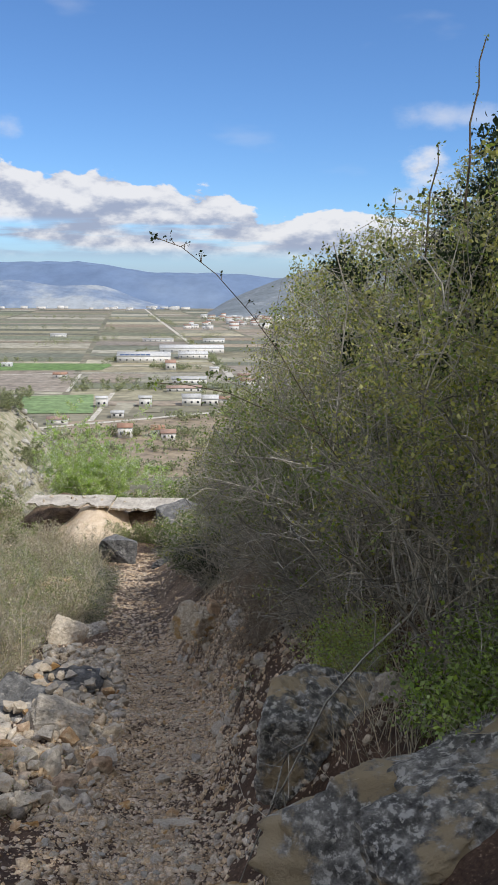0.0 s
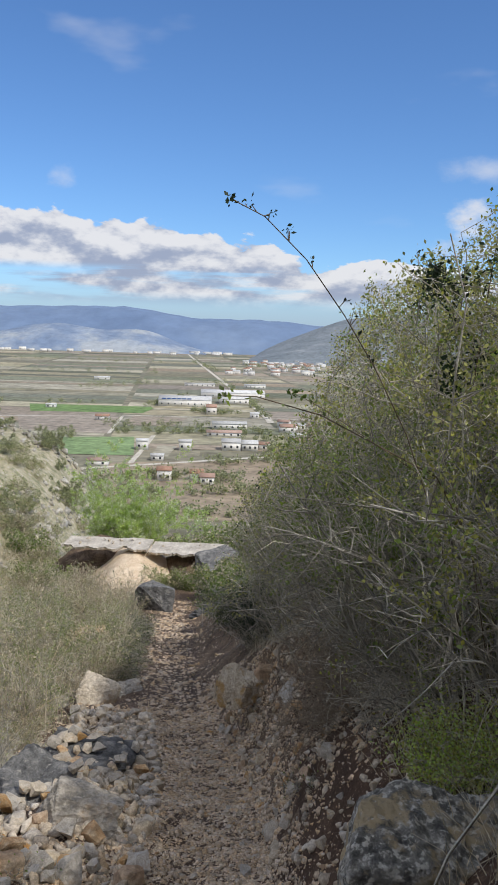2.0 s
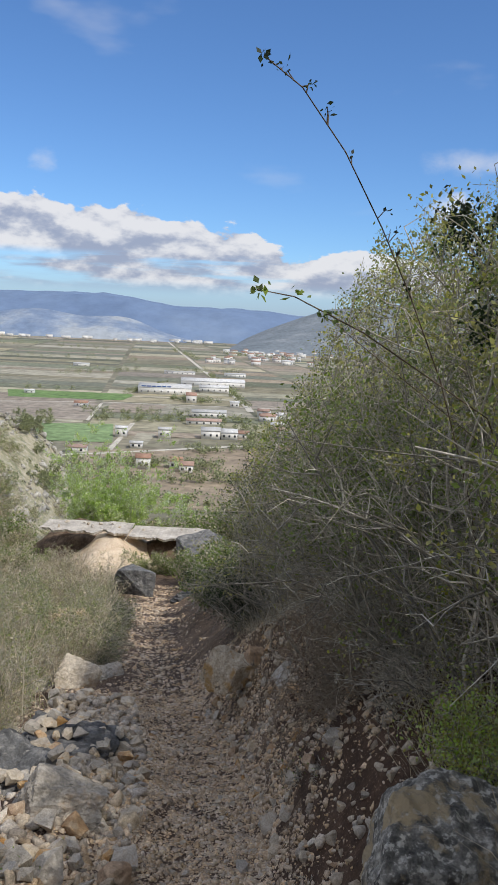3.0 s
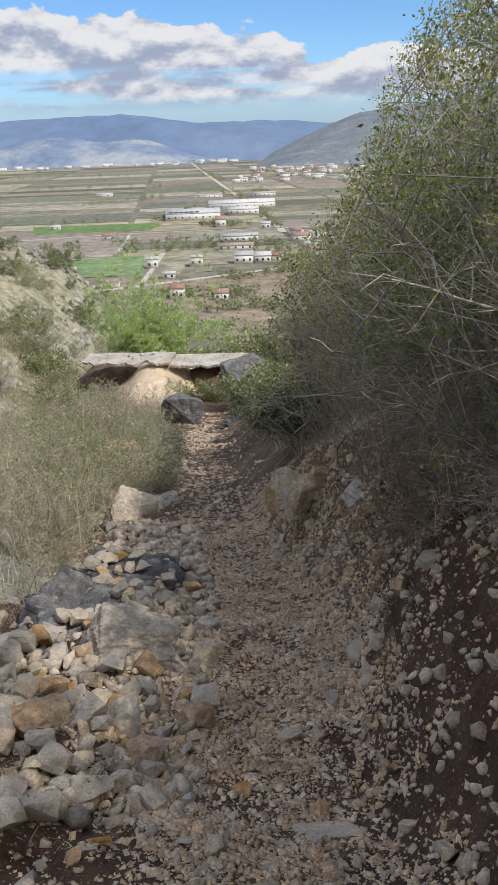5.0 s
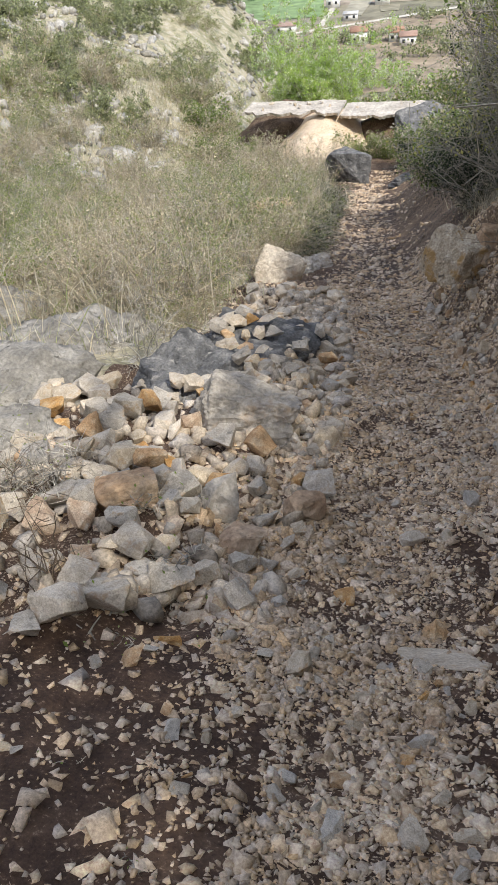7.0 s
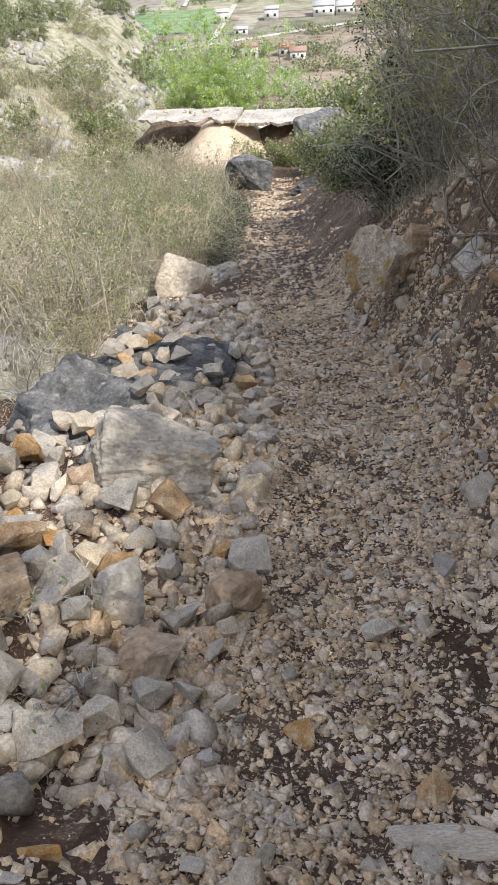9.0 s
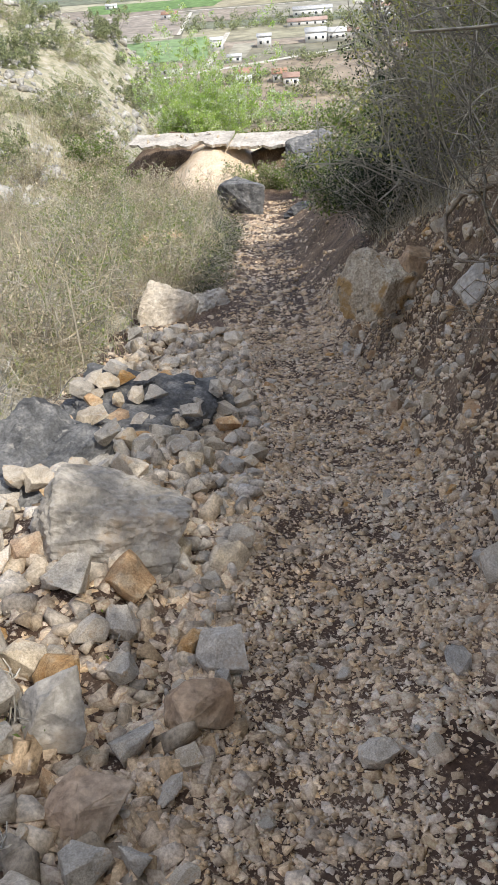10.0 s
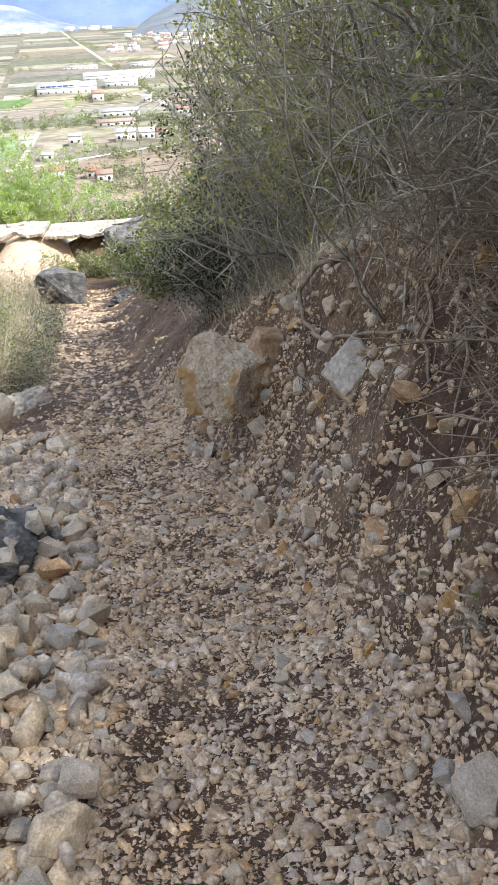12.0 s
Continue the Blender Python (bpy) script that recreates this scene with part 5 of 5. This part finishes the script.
def sheet(quads_, z):
    vs, fs = [], []
    for q in quads_:
        fs.append(tuple(range(len(vs), len(vs) + 4)))
        vs += [(x, y, z) for x, y in q]
    return vs, fs


# strips of farmland, their long sides running up the valley
AX = (-0.155, 0.988)
fields, crops, browns = [], [], []


def valley(s, t):
    """Across (s) and along (t) the valley's field grid, to x and y."""
    return (s * 0.988 + t * AX[0], -s * 0.155 * -1 * 0.3 + t * AX[1])


s = -1500.0
while s < 1300:
    wide = r.uniform(110, 330) * (1.0 if abs(s + 150) < 500 else 1.6)
    t = 700.0 + r.uniform(-60, 20)
    while t < 4300:
        depth = r.uniform(28, 95) * (0.8 + t / 2000)
        gap = 2.5 + t / 700
        q = [valley(s + gap, t + gap), valley(s + wide - gap, t + gap), valley(s + wide - gap, t + depth - gap), valley(s + gap, t + depth - gap)]
        k = r.random()
        (crops if k < 0.34 else browns if k < 0.52 else fields).append(q)
        t += depth
    s += wide
own_b, own_c = [], []
own_b.append([(-300, 868), (-185, 877), (-164, 723), (-252, 735)])
own_b.append([(-175, 890), (-113, 885), (-118, 800), (-168, 800)])
own_b.append([(-125, 560), (30, 615), (60, 400), (-140, 380)])
own_c.append([(-201, 690), (-138, 707), (-117, 597), (-177, 592)])
own_c.append([(-299, 909), (-171, 924), (-168, 1010), (-330, 1000)])
own_y = [[(-108, 655), (-92, 657), (-91, 592), (-104, 590)], [(-84, 628), (-70, 630), (-68, 606), (-80, 604)], [(-175, 1025), (-50, 1045), (-45, 1010), (-172, 990)]]
for name, quads_, mat, z, label in (("farmland", own_y, M_FIELD, -89.6, "pale gravel yards beside white buildings"), ("farmland", fields, M_FIELD, -89.88, "pale strips of tilled farmland across the valley"), ("farmland", crops, M_CROP, -89.82, "green crop fields in the valley"), ("farmland", browns, M_BROWN, -89.76, "bare brown fields in the valley"), ("farmland", own_b, M_BROWN, -89.70, "bare brown fields near the village"), ("farmland", own_c, M_MEADOW, -89.64, "bright green meadows near the village")):
    tagged(part(name, sheet(quads_, z), mat, smooth_shade=False), label, "field", kind="stuff")


def road(points, wide, z):
    vs, fs = [], []
    for i, (x, y) in enumerate(points):
        a, b = points[max(i - 1, 0)], points[min(i + 1, len(points) - 1)]
        d = Vector((b[0] - a[0], b[1] - a[1])).normalized()
        vs += [(x - d.y * wide, y + d.x * wide, z), (x + d.y * wide, y - d.x * wide, z)]
        if i:
            fs.append((2 * i - 2, 2 * i - 1, 2 * i + 1, 2 * i))
    return vs, fs


for name, pts, wide in (("road_1", [(-260, 450), (-132, 535), (-82, 568), (-15, 614), (90, 680)], 3.0), ("road_2", [(-20, 860), (-25, 910), (-111, 1456), (-330, 2800), (-520, 4000)], 4.0), ("road_3", [(-165, 723), (-185, 877)], 1.6), ("road_4", [(-420, 800), (-200, 890), (-20, 905), (200, 930)], 2.2), ("road_5", [(-112, 560), (-117, 640), (-123, 720)], 2.0)):
    tagged(part(name, road(pts, wide, -89.56), M_TRACK, smooth_shade=False), "pale straight road between fields", "road", kind="structure")


def box_bm(x0, x1, y0, y1, z0, z1):
    vs = [(x, y, z) for z in (z0, z1) for y in (y0, y1) for x in (x0, x1)]
    return vs, [(0, 2, 3, 1), (4, 5, 7, 6), (0, 1, 5, 4), (1, 3, 7, 5), (3, 2, 6, 7), (2, 0, 4, 6)]


def house(name, x, y, w, d, h, roof_mat, label, pitch=0.25, windows=2, turn=6.0, panels=False):
    base = new(name)
    part("wall", box_bm(-w / 2, w / 2, -d / 2, d / 2, 0, h), M_RENDER, base, smooth_shade=False)
    e, p = 0.5, pitch * d / 2
    vs = [(-w / 2 - e, -d / 2 - e, h - 0.15), (w / 2 + e, -d / 2 - e, h - 0.15), (w / 2 + e, 0, h + p), (-w / 2 - e, 0, h + p), (-w / 2 - e, d / 2 + e, h - 0.15), (w / 2 + e, d / 2 + e, h - 0.15)]
    vs += [(a, b, c + 0.3) for a, b, c in vs]
    fs = [(6, 7, 8, 9), (9, 8, 11, 10), (1, 0, 3, 2), (2, 3, 4, 5), (0, 1, 7, 6), (5, 4, 10, 11), (0, 6, 9, 3), (3, 9, 10, 4), (1, 2, 8, 7), (2, 5, 11, 8)]
    part("roof", (vs, fs), roof_mat, base, smooth_shade=False)
    for i in range(windows):
        cx_ = -w / 2 + w * (i + 0.5) / windows
        ww, hh = min(1.6, w / windows * 0.5), min(1.8, h * 0.4)
        part("window", box_bm(cx_ - ww / 2, cx_ + ww / 2, -d / 2 - 0.06, -d / 2 + 0.1, h * 0.35, h * 0.35 + hh), M_GLASS, base, smooth_shade=False)
    if panels:
        for i in range(6):
            cx_ = -w / 2 + 4 + 6.5 * i
            q = [(cx_, -d / 2 + 2, h + pitch * 2 + 0.5), (cx_ + 5.5, -d / 2 + 2, h + pitch * 2 + 0.5), (cx_ + 5.5, -d / 2 + 9, h + pitch * 9 + 0.5), (cx_, -d / 2 + 9, h + pitch * 9 + 0.5)]
            q += [(a, b, c - 0.2) for a, b, c in q]
            part("solar_panel", (q, [(0, 1, 2, 3), (7, 6, 5, 4), (0, 4, 5, 1), (1, 5, 6, 2), (2, 6, 7, 3), (3, 7, 4, 0)]), M_PANEL, base, smooth_shade=False)
    base.matrix_world = pose(x, y, -90, 0, 0, turn)
    return tagged(base, label, "building")


house("house", -117, 633, 9, 9, 7.5, M_ROOF_GREY, "white two-storey house with a pale flat roof")
house("house", -83, 637, 10, 9, 7.5, M_ROOF_GREY, "white two-storey house with a dark opening")
house("shed", -96, 580, 9, 7, 4, M_ROOF_GREY, "small white shed beside a bare yard")
house("factory", -138, 1052, 68, 55, 9, M_ROOF_GREY, "long white factory hall with blue roof panels", 0.12, 8, panels=True)
house("factory", -88, 1215, 95, 50, 8, M_ROOF_GREY, "wide white warehouse behind the factory", 0.12, 8)
house("factory", -78, 1105, 40, 30, 7, M_ROOF_GREY, "pale warehouse with grey roof", 0.15, 5)
house("warehouse", -60, 795, 34, 16, 6, M_ROOF_GREY, "low white warehouse with long roof", 0.2, 6)
house("warehouse", -60, 735, 32, 11, 4, M_ROOF_RED, "long low building with red roof", 0.3, 5)
house("warehouse", -47, 648, 15, 14, 7, M_ROOF_GREY, "white workshop with grey roof", 0.3, 3)
house("warehouse", -32, 650, 13, 14, 6, M_ROOF_GREY, "pale workshop beside another", 0.3, 3)
house("house", -78, 500, 9, 8, 7, M_ROOF_RED, "house with red tiled roof and white walls", 0.5)
house("house", -58, 505, 8, 8, 5, M_ROOF_RED, "small house with red tiled roof", 0.5)
house("house", -50, 492, 9, 7, 5, M_ROOF_RED, "low house with red roof among bushes", 0.5)
house("house", -132, 548, 14, 8, 4, M_ROOF_RED, "low house with terracotta roof by the road", 0.4)
house("barn", -198, 838, 14, 8, 4.5, M_ROOF_RED, "brown-roofed barn alone in a field", 0.5, 2)
house("house", -92, 936, 12, 10, 9, M_ROOF_RED, "white house with a gable beside trees", 0.6)
house("house", -40, 905, 10, 9, 6, M_ROOF_GREY, "white house by the long road")
house("warehouse", -165, 1450, 55, 12, 5, M_ROOF_GREY, "long white shed far across the fields", 0.2, 6)
house("warehouse", -65, 1442, 38, 14, 6, M_ROOF_GREY, "white shed by the far road", 0.2, 5)
house("barn", -290, 960, 12, 8, 4, M_ROOF_GREY, "pale farm shed among fields")
house("barn", -370, 1560, 30, 10, 6, M_ROOF_GREY, "pale farm building far away")
for i in range(60):
    yy = r.uniform(1900, 2900)
    xx = r.uniform(-160, 60) if i % 3 else r.uniform(-60, 220)
    house("house", xx, yy, r.uniform(10, 24), r.uniform(9, 14), r.uniform(6, 12), r.choice((M_ROOF_RED, M_ROOF_GREY)), "distant white village house under the mountain", 0.4, 2, r.uniform(-20, 20))["group"] = "village houses"
for i in range(34):
    yy = r.uniform(3600, 4200)
    house("house", r.uniform(-1500, -300), yy, r.uniform(15, 45), 14, r.uniform(8, 14), M_ROOF_GREY, "tiny white building at the foot of far hills", 0.3, 2, r.uniform(-20, 20))["group"] = "far village houses"
for i in range(16):
    yy = r.uniform(560, 840)
    house("house", r.uniform(-30, 70), yy, r.uniform(8, 16), r.uniform(8, 11), r.uniform(4, 7), r.choice((M_ROOF_RED, M_ROOF_GREY)), "white house at the edge of the village", 0.4, 2, r.uniform(-20, 20))["group"] = "near village houses"


def tree_clumps(count, seed, area, size):
    """Far tree rows as many small leafy clumps."""
    rr = np.random.RandomState(seed)
    x, y, k = area(rr, count)
    n = len(x)
    s = size * rr.uniform(0.6, 1.3, n) * k
    m = 64
    a = rr.normal(0, 1, (n, m, 3)) * np.array([0.34, 0.34, 0.30])
    c = np.stack([x, y, np.full(n, -90.0) + s * 0.75], -1)[:, None] + a * s[:, None, None]
    return leaf_mesh(c.reshape(-1, 3), size * 0.21, rr, size * 0.05, 1, 1.3)


def hedgerows(rr, n):
    xs, ys, ks = [], [], []
    rows = [((-120, 440), (40, 480), 60), ((-110, 380), (60, 430), 60), ((-140, 470), (-30, 520), 40), ((-90, 320), (60, 350), 50), ((-25, 910), (-111, 1456), 70), ((-330, 2700), (-180, 1990), 40), ((-165, 730), (-20, 760), 45), ((-185, 790), (-60, 790), 20), ((-120, 960), (-60, 940), 30), ((-205, 700), (-190, 690), 6), ((-60, 560), (0, 600), 24), ((-40, 700), (30, 720), 22), ((-340, 1290), (-250, 1480), 26), ((-185, 1500), (-60, 1500), 30), ((-90, 515), (-30, 500), 24), ((-20, 640), (60, 700), 30), ((-180, 1000), (-160, 1250), 14), ((-150, 2500), (80, 2300), 60), ((-420, 1000), (-250, 1020), 16), ((-600, 1800), (-300, 1850), 22), ((-900, 2600), (-400, 2500), 30)]
    for a, b, k in rows:
        t_ = rr.uniform(0, 1, k)
        w = 6 if a[1] < 1200 else 14
        xs.append(a[0] + (b[0] - a[0]) * t_ + rr.normal(0, w * 0.4, k))
        ys.append(a[1] + (b[1] - a[1]) * t_ + rr.normal(0, w, k))
        ks.append(np.full(k, 1.0 if a[1] < 1200 else 2.0))
    return np.concatenate(xs), np.concatenate(ys), np.concatenate(ks)


tagged(part("tree_row", tree_clumps(0, 5, hedgerows, 5.0), M_SCRUB), "rows of small dark trees between valley fields", "trees", kind="stuff")

# ---- mountains round the valley ----


def ridge(x0, x1, y0, y1, crest_f, nx_=160, ny_=40, seed=0, jag=1.0):
    """A mountain side rising from the plain at y0 to its crest at y1 and falling behind."""
    xs, ts = np.linspace(x0, x1, nx_), np.linspace(0, 1.25, ny_)
    X, T = np.meshgrid(xs, ts)
    Y = y0 + (y1 - y0) * T
    H = crest_f(X)
    shape = np.where(T < 1, T ** 0.8, 1 - (T - 1) * 1.2)
    Z = -92 + H * shape
    for k, amp in ((0.0016, 0.24), (0.004, 0.13), (0.010, 0.06)):
        Z = Z + jag * H * amp * value_noise(X * k, Y * k * 1.4, seed + int(k * 1e4)) * np.minimum(T * 3, 1) * np.where(T > 0.85, 0.4, 1)
    i = np.arange(nx_ * ny_).reshape(ny_, nx_)
    f = np.stack([i[:-1, :-1], i[:-1, 1:], i[1:, 1:], i[1:, :-1]], -1).reshape(-1, 4)
    return np.stack([X, Y, Z], -1).reshape(-1, 3), f


# aerial haze is painted into these base colours
tagged(part("backdrop_far_range", ridge(-4500, 4500, 4150, 4700, lambda x: np.interp(x, [-4500, -1500, -1000, -600, -200, 200, 4500], [240, 235, 238, 200, 182, 162, 150]) + 16 * value_noise(x * 0.006, x * 0, 4) + 8 * value_noise(x * 0.02, x * 0, 5), seed=2), M_FAR), "long mountain range tinted haze blue behind the valley", "mountain", kind="structure")
tagged(part("backdrop_foothills", ridge(-2600, -420, 3900, 4200, lambda x: 8 + 125 * np.exp(-((x + 1250) / 420) ** 2) + 70 * np.exp(-((x + 760) / 200) ** 2) + 60 * np.exp(-((x + 2000) / 300) ** 2), seed=4), M_HILL), "bare foothills tinted pale with haze before the blue range", "mountain", kind="structure")
tagged(part("backdrop_crag", ridge(-190, 2600, 2800, 3700, lambda x: np.maximum(0, np.minimum(1, (x + 175) / 420)) ** 0.75 * 185 + np.maximum(x - 245, 0) * 0.12, seed=6, jag=0.7), M_CRAG), "steep grey rocky mountain with a haze-blue tint beside the valley", "mountain", kind="structure")
